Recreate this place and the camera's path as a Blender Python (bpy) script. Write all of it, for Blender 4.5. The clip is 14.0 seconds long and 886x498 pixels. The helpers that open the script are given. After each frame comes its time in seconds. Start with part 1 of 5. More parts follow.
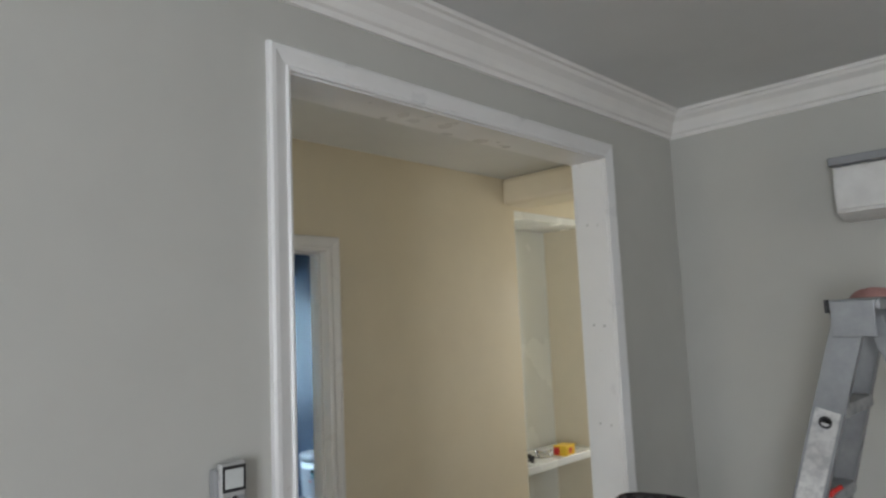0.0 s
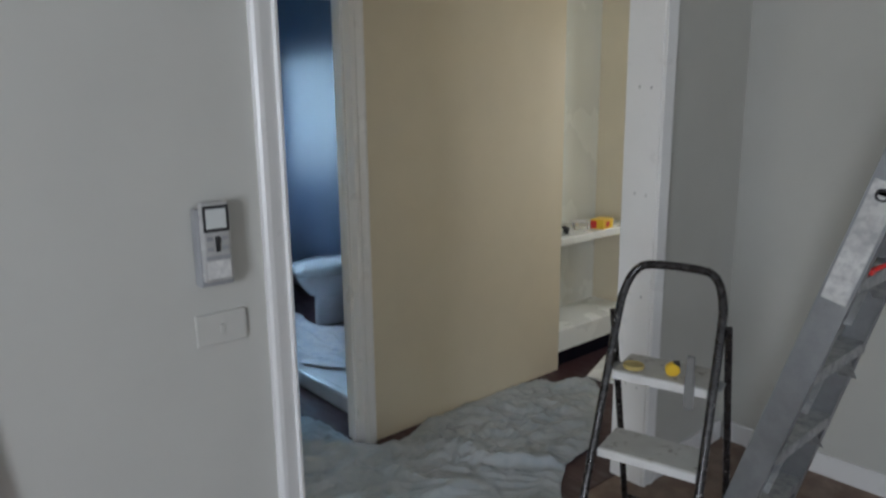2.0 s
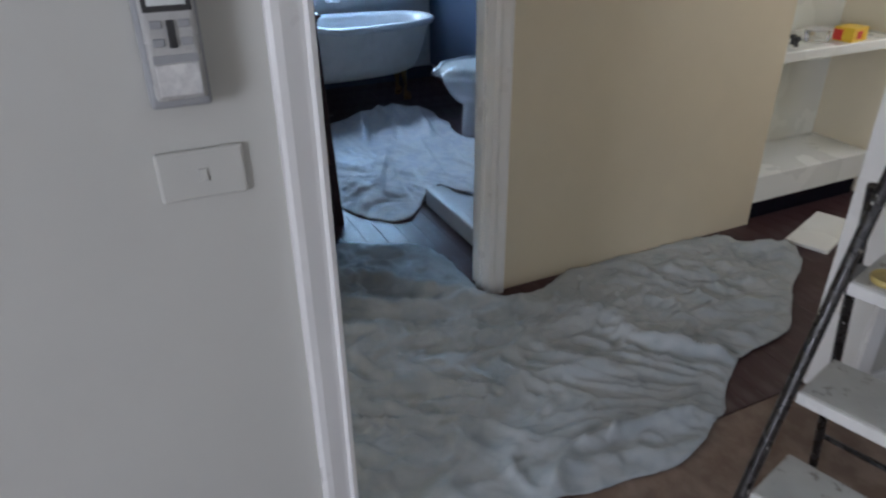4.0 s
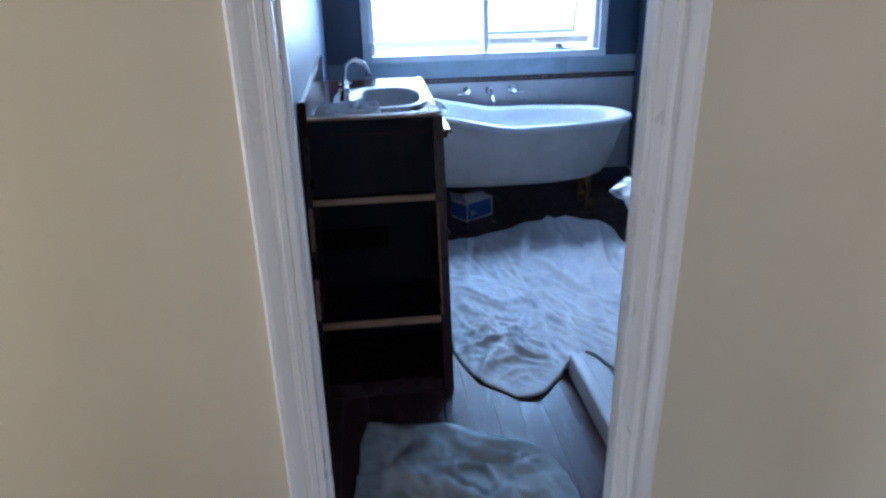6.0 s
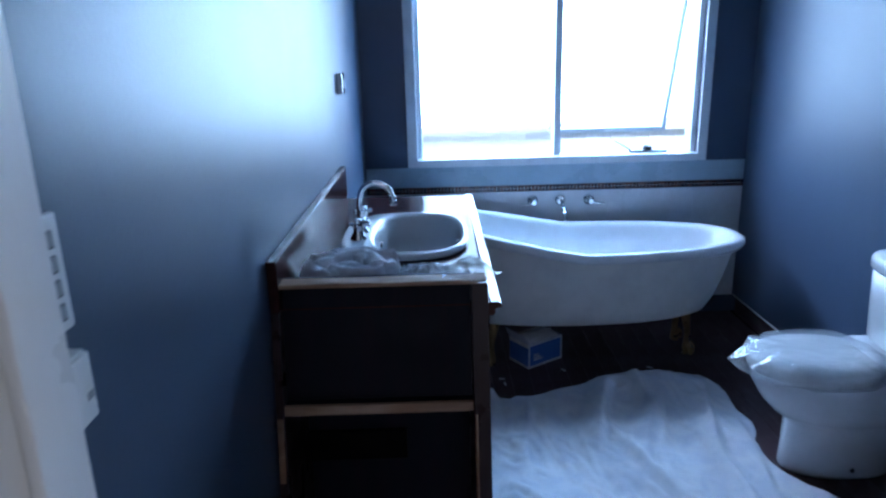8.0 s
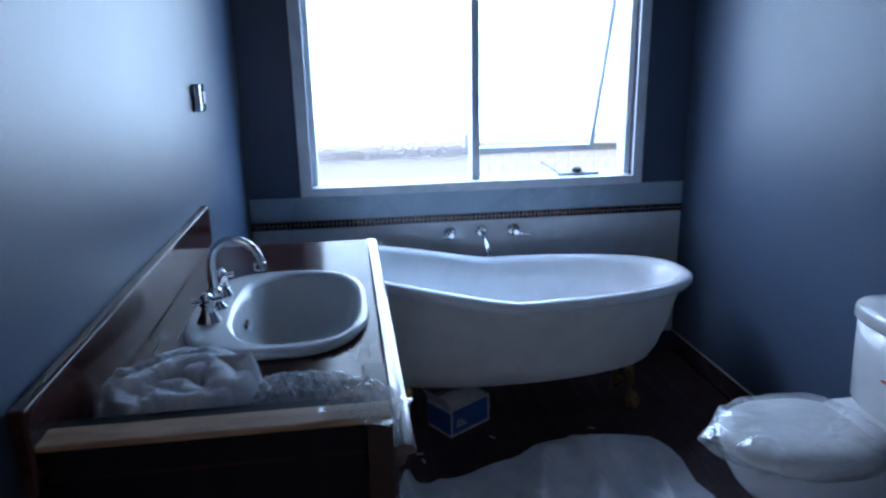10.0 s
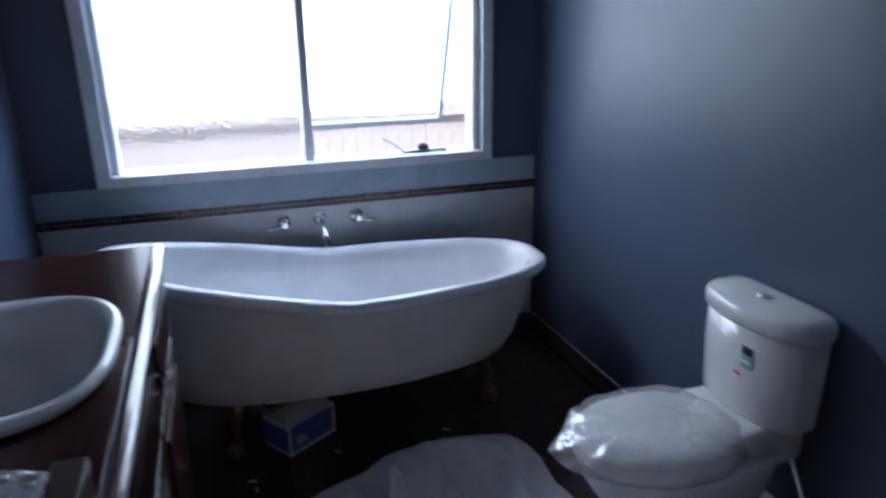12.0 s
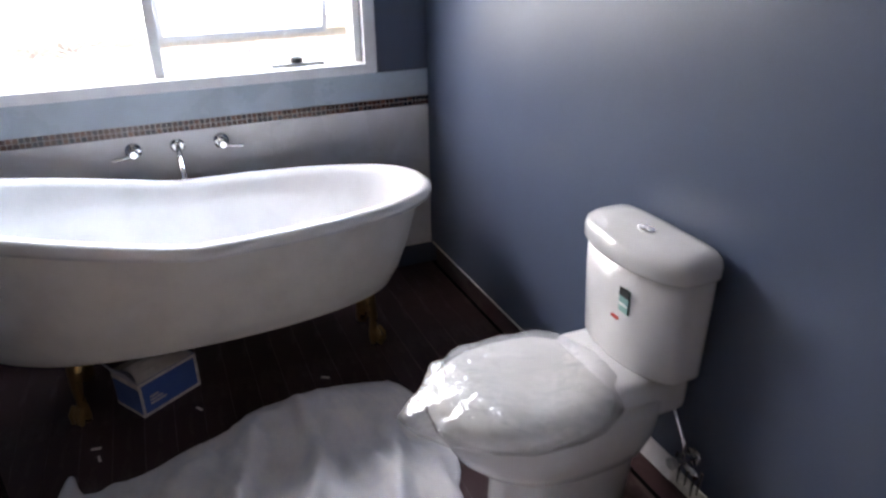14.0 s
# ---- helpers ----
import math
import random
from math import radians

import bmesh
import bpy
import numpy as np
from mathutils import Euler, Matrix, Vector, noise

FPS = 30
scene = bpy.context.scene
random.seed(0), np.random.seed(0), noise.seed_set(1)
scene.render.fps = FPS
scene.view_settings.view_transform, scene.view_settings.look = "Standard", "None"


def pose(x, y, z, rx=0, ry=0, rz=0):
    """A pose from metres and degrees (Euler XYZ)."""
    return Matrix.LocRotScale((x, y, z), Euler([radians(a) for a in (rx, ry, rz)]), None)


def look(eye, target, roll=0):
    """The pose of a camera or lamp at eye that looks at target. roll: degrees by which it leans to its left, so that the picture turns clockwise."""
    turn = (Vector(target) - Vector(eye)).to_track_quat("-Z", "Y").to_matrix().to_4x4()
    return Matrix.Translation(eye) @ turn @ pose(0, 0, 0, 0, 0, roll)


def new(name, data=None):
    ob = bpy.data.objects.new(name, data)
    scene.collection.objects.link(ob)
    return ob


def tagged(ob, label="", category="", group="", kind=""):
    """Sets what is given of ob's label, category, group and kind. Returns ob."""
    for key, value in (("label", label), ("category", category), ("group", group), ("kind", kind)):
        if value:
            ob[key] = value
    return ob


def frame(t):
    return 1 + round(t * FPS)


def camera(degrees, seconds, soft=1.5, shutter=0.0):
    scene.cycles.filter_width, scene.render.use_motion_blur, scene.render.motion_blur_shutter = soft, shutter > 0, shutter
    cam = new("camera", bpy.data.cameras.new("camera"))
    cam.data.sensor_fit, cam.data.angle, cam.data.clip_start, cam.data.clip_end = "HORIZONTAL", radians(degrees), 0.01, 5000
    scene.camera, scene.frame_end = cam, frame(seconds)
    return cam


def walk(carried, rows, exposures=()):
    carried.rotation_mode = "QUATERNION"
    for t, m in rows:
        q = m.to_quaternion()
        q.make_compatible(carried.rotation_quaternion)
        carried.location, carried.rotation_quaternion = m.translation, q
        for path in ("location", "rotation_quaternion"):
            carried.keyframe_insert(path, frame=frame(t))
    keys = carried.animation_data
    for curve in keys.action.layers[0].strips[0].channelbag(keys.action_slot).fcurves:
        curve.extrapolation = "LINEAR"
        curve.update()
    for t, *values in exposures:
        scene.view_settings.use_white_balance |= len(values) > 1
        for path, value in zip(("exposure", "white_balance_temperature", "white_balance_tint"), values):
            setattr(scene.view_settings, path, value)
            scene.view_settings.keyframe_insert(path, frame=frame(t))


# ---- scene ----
cam = camera(65.9, 14.0, soft=2.4, shutter=0.4)
METRES, EYE, TILT, LEAN, TURN = 4.2, 1.63, 0.0, 0.0, 43.8
ROWS = [
    (0.0, 0.0, 0.0, 0.0, 0.28, 6.4, 2.48),
    (0.5, 0.025, 0.0055, -0.0007, 5.25, 4.67, 2.98),
    (1.0, 0.0284, 0.0147, -0.0079, 6.16, -1.5, 4.58),
    (1.5, 0.0282, 0.0311, -0.0154, 4.14, -7.75, 3.17),
    (2.0, 0.0291, 0.0446, -0.0208, 5.26, -11.84, 0.61),
    (2.5, 0.0298, 0.066, -0.0295, 6.58, -17.64, -0.32),
    (5.0, 0.0196, 0.3253, -0.0535, 30.84, -28.64, 0.83),
    (5.5, 0.0105, 0.3792, -0.0484, 35.51, -25.78, 0.42),
    (6.0, -0.0033, 0.4231, -0.0419, 39.48, -22.92, 1.2),
    (6.5, -0.0361, 0.469, -0.0385, 39.99, -18.88, 1.3),
    (7.0, -0.0623, 0.5162, -0.0396, 42.68, -16.84, 0.9),
    (7.5, -0.0906, 0.5622, -0.0366, 45.69, -15.48, 0.62),
    (8.0, -0.129, 0.5934, -0.0396, 45.33, -16.39, 1.45),
    (10.5, -0.2288, 0.7126, -0.0436, 35.08, -15.9, 1.06),
    (11.0, -0.2429, 0.7224, -0.0444, 32.18, -16.51, 1.37),
    (11.5, -0.2422, 0.7454, -0.0476, 30.9, -16.66, 1.32),
    (12.0, -0.2256, 0.7779, -0.0479, 27.46, -18.32, 0.77),
    (12.5, -0.215, 0.7925, -0.0565, 16.92, -23.37, 0.03),
    (13.0, -0.2118, 0.8047, -0.0622, 13.2, -26.34, 0.11),
    (13.5, -0.2048, 0.8306, -0.0653, 16.88, -26.25, 0.16),
    (14.0, -0.1985, 0.8635, -0.0635, 23.18, -25.13, 0.84),
]
EXPOSURES = [(0.0, 0.05, 6150, 10), (1.2, -0.10, 6050, 11), (2.5, -0.10, 5850, 10), (4.8, 0.24, 5850, 18), (5.5, 0.64, 5400, 19), (6.5, 0.64, 5300, 20), (7.5, 0.38, 5250, 20), (8.0, 0.28, 5200, 18),
             (10.3, -0.27, 5900, 23), (11.5, -0.38, 6450, 26), (12.4, -0.36, 7300, 29), (13.0, 0.16, 8100, 31), (13.5, 0.55, 8500, 32), (14.0, 0.86, 9300, 33)]
walk(cam, [(t, pose(0, 0, EYE, TILT, LEAN, TURN) @ pose(METRES * x, METRES * y, METRES * z, 90 + pitch, roll, yaw)) for t, x, y, z, yaw, pitch, roll in ROWS], EXPOSURES)

# ---- world and light ----
world = bpy.data.worlds.new("overcast_sky")
scene.world = world
world.use_nodes = True
wn = world.node_tree
sky = wn.nodes.new("ShaderNodeTexSky")
sky.sky_type = "NISHITA"
sky.sun_disc = False
sky.sun_elevation = radians(53)
sky.sun_rotation = radians(93)
sky.air_density, sky.dust_density = 1.0, 3.0
wn.links.new(sky.outputs["Color"], wn.nodes["Background"].inputs["Color"])
wn.nodes["Background"].inputs["Strength"].default_value = 0.12

sun = new("sun", bpy.data.lights.new("sun", "SUN"))
sun.data.energy, sun.data.angle, sun.data.color = 4.8, radians(9), (1.0, 0.96, 0.9)
sun.matrix_world = look((10, 1.2, 21), (-6, 2, 0))


def area_lamp(name, at, target, size_x, size_y, watts, colour):
    lamp = new(name, bpy.data.lights.new(name, "AREA"))
    lamp.data.shape, lamp.data.size, lamp.data.size_y = "RECTANGLE", size_x, size_y
    lamp.data.energy, lamp.data.color = watts, colour
    lamp.matrix_world = look(at, target)
    return lamp


# Skylight at the window as two added lamps, tinted apart to colour each wall.
area_lamp("bathroom_blue_window_fill", (-6.65, 3.2, 2.85), (-5.0, 1.55, 1.4), 1.5, 1.4, 150, (0.34, 0.66, 1.0))
area_lamp("bathroom_pale_window_fill", (-6.65, 0.95, 2.85), (-5.0, 2.6, 1.4), 1.5, 1.4, 105, (0.72, 0.85, 1.0))
area_lamp("lounge_window_light", (0.9, -2.58, 1.5), (-0.6, 2.0, 1.35), 0.75, 1.4, 74, (0.97, 0.98, 1.0))
area_lamp("lounge_side_light", (2.98, 1.2, 1.5), (-1.4, 2.2, 1.3), 1.7, 1.4, 9, (0.97, 0.98, 1.0))
# Unseen fill lamps added at both ends to brighten the hall.
area_lamp("hall_far_fill", (-2.03, 4.48, 1.5), (-2.03, 2.0, 1.2), 0.7, 1.3, 8.5, (1.0, 0.92, 0.80))
area_lamp("hall_near_fill", (-2.05, -1.15, 1.2), (-2.03, 2.0, 1.0), 0.65, 1.6, 12, (1.0, 0.91, 0.78))

# ---- materials ----


def material(name, colour, rough=0.5, metal=0.0, vary=0.12, scale=9.0, bump=0.06, bump_scale=60.0, second=None, mix=(0.42, 0.62), coat=0.0,
             per_piece=0.0, streak=(1, 1, 1), rough_vary=0.12, blend=0.5, spec=0.5):
    """A painted, stained or worn surface: two scales of tone, a wear colour, and fine relief."""
    m = bpy.data.materials.new(name)
    m.use_nodes = True
    t = m.node_tree
    b = t.nodes["Principled BSDF"]
    link = t.links.new
    co = t.nodes.new("ShaderNodeTexCoord")
    mp = t.nodes.new("ShaderNodeMapping")
    mp.inputs["Scale"].default_value = streak
    link(co.outputs["Object"], mp.inputs["Vector"])

    def noisy(s, detail=5.0, rough_n=0.6, plain=False):
        n = t.nodes.new("ShaderNodeTexNoise")
        n.inputs["Scale"].default_value, n.inputs["Detail"].default_value, n.inputs["Roughness"].default_value = s, detail, rough_n
        link(co.outputs["Object"] if plain else mp.outputs["Vector"], n.inputs["Vector"])
        return n.outputs["Fac"]

    def ranged(x, a, c, lo, hi):
        r = t.nodes.new("ShaderNodeMapRange")
        for k, v in zip(("From Min", "From Max", "To Min", "To Max"), (a, c, lo, hi)):
            r.inputs[k].default_value = v
        link(x, r.inputs["Value"])
        return r.outputs["Result"]

    large, small = noisy(scale * 0.18, 3), noisy(scale)
    base = t.nodes.new("ShaderNodeMix")
    base.data_type = "RGBA"
    base.inputs["A"].default_value = (*colour, 1)
    base.inputs["B"].default_value = (*(second or [c * 0.8 for c in colour]), 1)
    link(ranged(small, mix[0], mix[1], 0, 1 if second else blend), base.inputs["Factor"])
    hsv = t.nodes.new("ShaderNodeHueSaturation")
    link(base.outputs["Result"], hsv.inputs["Color"])
    tone = ranged(large, 0.3, 0.7, 1 - vary, 1 + vary)
    if per_piece:
        info = t.nodes.new("ShaderNodeObjectInfo")
        mul = t.nodes.new("ShaderNodeMath")
        mul.operation = "MULTIPLY"
        link(tone, mul.inputs[0])
        link(ranged(info.outputs["Random"], 0, 1, 1 - per_piece, 1 + per_piece), mul.inputs[1])
        tone = mul.outputs[0]
    link(tone, hsv.inputs["Value"])
    link(hsv.outputs["Color"], b.inputs["Base Color"])
    link(ranged(noisy(scale * 0.9, 4, 0.5, True), 0.3, 0.7, max(0.02, rough - rough_vary), min(1, rough + rough_vary)), b.inputs["Roughness"])
    b.inputs["Metallic"].default_value = metal
    b.inputs["Specular IOR Level"].default_value = spec
    b.inputs["Coat Weight"].default_value = coat
    b.inputs["Coat Roughness"].default_value = 0.12
    if bump:
        bp = t.nodes.new("ShaderNodeBump")
        bp.inputs["Strength"].default_value, bp.inputs["Distance"].default_value = bump, 0.004
        link(noisy(bump_scale, 4, 0.6, True), bp.inputs["Height"])
        link(bp.outputs["Normal"], b.inputs["Normal"])
    return m


def glass_material(name, rough=0.0, colour=(1, 1, 1), bump=0.0, bump_scale=40):
    m = bpy.data.materials.new(name)
    m.use_nodes = True
    t = m.node_tree
    b = t.nodes["Principled BSDF"]
    b.inputs["Base Color"].default_value = (*colour, 1)
    b.inputs["Roughness"].default_value = rough
    b.inputs["Transmission Weight"].default_value = 1
    b.inputs["IOR"].default_value = 1.45
    if bump:
        n = t.nodes.new("ShaderNodeTexNoise")
        n.inputs["Scale"].default_value = bump_scale
        bp = t.nodes.new("ShaderNodeBump")
        bp.inputs["Strength"].default_value, bp.inputs["Distance"].default_value = bump, 0.01
        t.links.new(n.outputs["Fac"], bp.inputs["Height"])
        t.links.new(bp.outputs["Normal"], b.inputs["Normal"])
    return m


def film_material(name, milky=0.12):
    """Thin clear film: see-through, a little milky, with a gloss that grows at grazing angles."""
    m = bpy.data.materials.new(name)
    m.use_nodes = True
    t = m.node_tree
    t.nodes.remove(t.nodes["Principled BSDF"])
    clear, milk, gloss = (t.nodes.new(k) for k in ("ShaderNodeBsdfTransparent", "ShaderNodeBsdfDiffuse", "ShaderNodeBsdfGlossy"))
    milk.inputs["Color"].default_value = (0.85, 0.86, 0.9, 1)
    gloss.inputs["Roughness"].default_value = 0.09
    n = t.nodes.new("ShaderNodeTexNoise")
    n.inputs["Scale"].default_value = 13
    bp = t.nodes.new("ShaderNodeBump")
    bp.inputs["Strength"].default_value, bp.inputs["Distance"].default_value = 0.6, 0.016
    t.links.new(n.outputs["Fac"], bp.inputs["Height"])
    t.links.new(bp.outputs["Normal"], gloss.inputs["Normal"])
    first, second = t.nodes.new("ShaderNodeMixShader"), t.nodes.new("ShaderNodeMixShader")
    first.inputs[0].default_value = milky
    t.links.new(clear.outputs[0], first.inputs[1])
    t.links.new(milk.outputs[0], first.inputs[2])
    f = t.nodes.new("ShaderNodeLayerWeight")
    f.inputs["Blend"].default_value = 0.25
    t.links.new(bp.outputs["Normal"], f.inputs["Normal"])
    r = t.nodes.new("ShaderNodeMapRange")
    r.inputs["To Min"].default_value, r.inputs["To Max"].default_value = 0.17, 0.65
    t.links.new(f.outputs["Facing"], r.inputs["Value"])
    t.links.new(r.outputs["Result"], second.inputs[0])
    t.links.new(first.outputs[0], second.inputs[1])
    t.links.new(gloss.outputs[0], second.inputs[2])
    t.links.new(second.outputs[0], t.nodes["Material Output"].inputs["Surface"])
    return m


M_GREY = material("grey_wall_paint", (0.50, 0.50, 0.465), 0.6, vary=0.025, scale=5, bump=0.05, bump_scale=90, blend=0.12)
M_CREAM = material("cream_wall_paint", (0.70, 0.63, 0.48), 0.5, vary=0.02, scale=5, bump=0.05, bump_scale=90, blend=0.12)
M_BLUE = material("navy_wall_paint", (0.060, 0.084, 0.130), 0.37, vary=0.05, scale=6, bump=0.08, bump_scale=110, rough_vary=0.012, blend=0.12, spec=0.5)
M_CEIL = material("ceiling_paint", (0.66, 0.67, 0.66), 0.7, vary=0.02, scale=4, bump=0.03, blend=0.12)
M_TRIM = material("white_gloss_trim", (0.76, 0.76, 0.75), 0.3, vary=0.03, scale=9, bump=0.03, bump_scale=25, blend=0.08, rough_vary=0.04)
M_WINDOW = material("white_window_paint", (0.74, 0.76, 0.78), 0.4, vary=0.05, scale=12)
M_NICHE = material("white_niche_paint", (0.78, 0.80, 0.78), 0.25, vary=0.02, scale=3, blend=0.1)
M_CORNICE = material("white_cornice", (0.80, 0.79, 0.76), 0.55, vary=0.03, scale=8, blend=0.12)
M_BOARD = material("dark_floorboard", (0.052, 0.026, 0.029), 0.36, vary=0.2, scale=11, second=(0.13, 0.112, 0.106), per_piece=0.10, mix=(0.52, 0.84), streak=(0.5, 1.6, 1), bump=0.06, coat=0.0, rough_vary=0.1, spec=0.22)
M_UNDERLAY = material("raw_brown_floor", (0.17, 0.115, 0.085), 0.75, vary=0.3, scale=10, second=(0.24, 0.18, 0.14), bump=0.2)
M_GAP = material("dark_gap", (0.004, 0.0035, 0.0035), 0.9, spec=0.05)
M_SHEET = material("grey_drop_sheet_cotton", (0.37, 0.40, 0.415), 0.9, vary=0.10, scale=12, bump=0.25, bump_scale=260, second=(0.32, 0.36, 0.38))
M_SHEETW = material("white_drop_sheet_cotton", (0.66, 0.64, 0.64), 0.9, vary=0.08, scale=10, bump=0.35, bump_scale=220, second=(0.56, 0.56, 0.60))
M_TILE = material("white_wall_tile", (0.70, 0.70, 0.72), 0.22, vary=0.03, scale=5, bump=0.0)
M_BAND = material("pale_blue_band_tile", (0.36, 0.45, 0.52), 0.3, vary=0.04, scale=6, bump=0.02)
M_GROUT = material("grey_grout", (0.42, 0.38, 0.37), 0.9)
M_MOSAIC = [material("mosaic_brown", (0.065, 0.030, 0.026), 0.15, per_piece=0.4), material("mosaic_rust", (0.13, 0.058, 0.042), 0.15, per_piece=0.4),
            material("mosaic_black", (0.025, 0.022, 0.03), 0.12, per_piece=0.4)]
M_ENAMEL = material("white_bath_enamel", (0.80, 0.81, 0.82), 0.12, vary=0.02, scale=4, bump=0.0, coat=0.4, rough_vary=0.04)
M_TUBOUT = material("cream_painted_cast_iron", (0.66, 0.64, 0.60), 0.4, vary=0.05, scale=7, bump=0.06, bump_scale=35)
M_BRASS = material("brass", (0.38, 0.25, 0.11), 0.34, 1.0, vary=0.3, scale=30)
M_CHROME = material("chrome", (0.78, 0.79, 0.80), 0.07, 1.0, vary=0.03, scale=20, bump=0.0, rough_vary=0.03)
M_WOOD = material("dark_red_stained_timber", (0.032, 0.0115, 0.0115), 0.17, vary=0.3, scale=10, second=(0.055, 0.020, 0.0175), mix=(0.3, 0.75), streak=(0.35, 3, 3), bump=0.012, coat=0.0, rough_vary=0.03, spec=0.09)
M_EDGE = material("lacquered_timber_edge", (0.05, 0.018, 0.016), 0.12, vary=0.2, scale=12, streak=(0.3, 3, 3), bump=0.02, rough_vary=0.03, coat=0.6)
# Near-black: the shade inside the open vanity end is in this colour.
M_CARCASS = material("shaded_cabinet_lining", (0.008, 0.0095, 0.016), 0.5, vary=0.2, scale=12, second=(0.012, 0.009, 0.016), streak=(2, 2, 0.4), spec=0.07)
M_ENDWOOD = material("dark_stained_end_timber", (0.020, 0.0095, 0.011), 0.32, vary=0.2, scale=12, second=(0.028, 0.012, 0.013), mix=(0.2, 0.8), streak=(2, 2, 0.3), spec=0.2)
M_RAWWOOD = material("raw_timber_edge", (0.36, 0.22, 0.135), 0.6, vary=0.2, scale=20, second=(0.26, 0.145, 0.08), streak=(3, 0.4, 3), bump=0.12)
M_CERAMIC = material("white_ceramic", (0.66, 0.66, 0.67), 0.16, vary=0.02, scale=4, bump=0.0, coat=0.1, rough_vary=0.04)
M_ALU = material("scuffed_aluminium", (0.27, 0.28, 0.29), 0.45, 0.6, vary=0.10, scale=25, second=(0.34, 0.35, 0.36), mix=(0.3, 0.8), bump=0.1)
M_ALUPALE = material("paint_flecked_aluminium", (0.42, 0.43, 0.43), 0.5, 0.4, vary=0.2, scale=30, second=(0.30, 0.31, 0.32), mix=(0.45, 0.6))
M_LABEL = material("pale_worn_label", (0.62, 0.62, 0.60), 0.6, vary=0.15, scale=40, second=(0.45, 0.45, 0.45))
M_BLACKMETAL = material("chipped_black_enamel", (0.016, 0.014, 0.014), 0.28, vary=0.2, scale=45, second=(0.55, 0.52, 0.48), mix=(0.66, 0.70))
M_STEP = material("paint_spattered_step", (0.50, 0.50, 0.47), 0.6, vary=0.15, scale=35, second=(0.28, 0.26, 0.23), mix=(0.58, 0.66))
M_BLACK = material("black_plastic", (0.015, 0.015, 0.017), 0.4)
M_GREYP = material("grey_plastic", (0.30, 0.31, 0.32), 0.45)
M_STEEL = material("dull_grey_steel", (0.19, 0.19, 0.185), 0.5, vary=0.15, scale=40)
M_OCHRE = material("ochre_plastic", (0.46, 0.36, 0.12), 0.5, vary=0.2, scale=40)
M_WHITEP = material("white_plastic", (0.74, 0.74, 0.72), 0.35, vary=0.03)
M_SILVER = material("silver_grey_plastic", (0.42, 0.42, 0.41), 0.3, vary=0.06, scale=30)
M_YELLOW = material("yellow_plastic", (0.80, 0.52, 0.03), 0.35)
M_RED = material("red_plastic", (0.62, 0.035, 0.03), 0.35)
M_BLUECARD = material("blue_printed_card", (0.035, 0.11, 0.36), 0.5, vary=0.1)
M_CARD = material("grey_card", (0.34, 0.36, 0.44), 0.7, vary=0.1)
M_CARDIN = material("brown_card_inside", (0.36, 0.33, 0.30), 0.8, vary=0.1)
M_TOWEL = material("grey_towelling", (0.76, 0.76, 0.82), 0.95, vary=0.12, scale=20, bump=0.8, bump_scale=320)
M_GREEN = material("teal_print", (0.20, 0.42, 0.40), 0.5)
# The screen's white glare is put into this pale colour.
M_SCREEN = material("lcd_screen_with_glare", (0.62, 0.65, 0.64), 0.08)
M_PLASTIC = film_material("clear_film", 0.2)
M_CLEARBAG = film_material("clear_bag_film", 0.03)
M_PACKET = film_material("crinkled_packet_film", 0.38)
M_CLEAR = glass_material("clear_plastic", 0.05)
M_OBSCURE = glass_material("obscure_glass", 0.05, (0.97, 0.98, 1.0), 0.13, 55)
M_FENCE = material("pale_fence_paint", (0.74, 0.77, 0.80), 0.6, vary=0.1)
M_GRASS = material("dry_lawn", (0.16, 0.16, 0.08), 0.95, vary=0.3, scale=3, second=(0.24, 0.2, 0.12))

# ---- building blocks ----


def part(name, bm, mat, parent=None, label="", smooth=False):
    me = bpy.data.meshes.new(name)
    bm.normal_update()
    bm.to_mesh(me)
    bm.free()
    if smooth:
        for p in me.polygons:
            p.use_smooth = True
    for m in (mat if isinstance(mat, (list, tuple)) else [mat]):
        me.materials.append(m)
    ob = new(name, me)
    if parent is not None:
        ob.parent = parent
    if label:
        ob["label"] = label
    return ob


def thing(name, label, category, group="", kind="", at=None):
    ob = new(name)
    ob.empty_display_size = 0.1
    if at is not None:
        ob.matrix_world = at
    return tagged(ob, label, category, group, kind)


def add_box(bm, lo, hi, bevel=0.0, seg=2, m=None):
    lo, hi = Vector(lo), Vector(hi)
    mid, size = (lo + hi) / 2, hi - lo
    mat = Matrix.Translation(mid) @ Matrix.Diagonal((*size, 1))
    made = bmesh.ops.create_cube(bm, size=1.0, matrix=(m @ mat) if m else mat)
    if bevel:
        edges = {e for v in made["verts"] for e in v.link_edges}
        bmesh.ops.bevel(bm, geom=list(edges), offset=bevel, segments=seg, affect="EDGES", profile=0.5)
    return bm


def box(lo, hi, bevel=0.003, seg=2, m=None):
    return add_box(bmesh.new(), lo, hi, bevel, seg, m)


def add_loft(bm, rings, close=True, cap=(True, True)):
    """Rings of points, all of one length, joined into a skin."""
    rows_v = [[bm.verts.new(p) for p in r] for r in rings]
    n = len(rows_v[0])
    for a, b in zip(rows_v, rows_v[1:]):
        for i in range(n if close else n - 1):
            j = (i + 1) % n
            bm.faces.new((a[i], a[j], b[j], b[i]))
    if cap[0]:
        bm.faces.new(list(reversed(rows_v[0])))
    if cap[1]:
        bm.faces.new(rows_v[-1])
    return bm


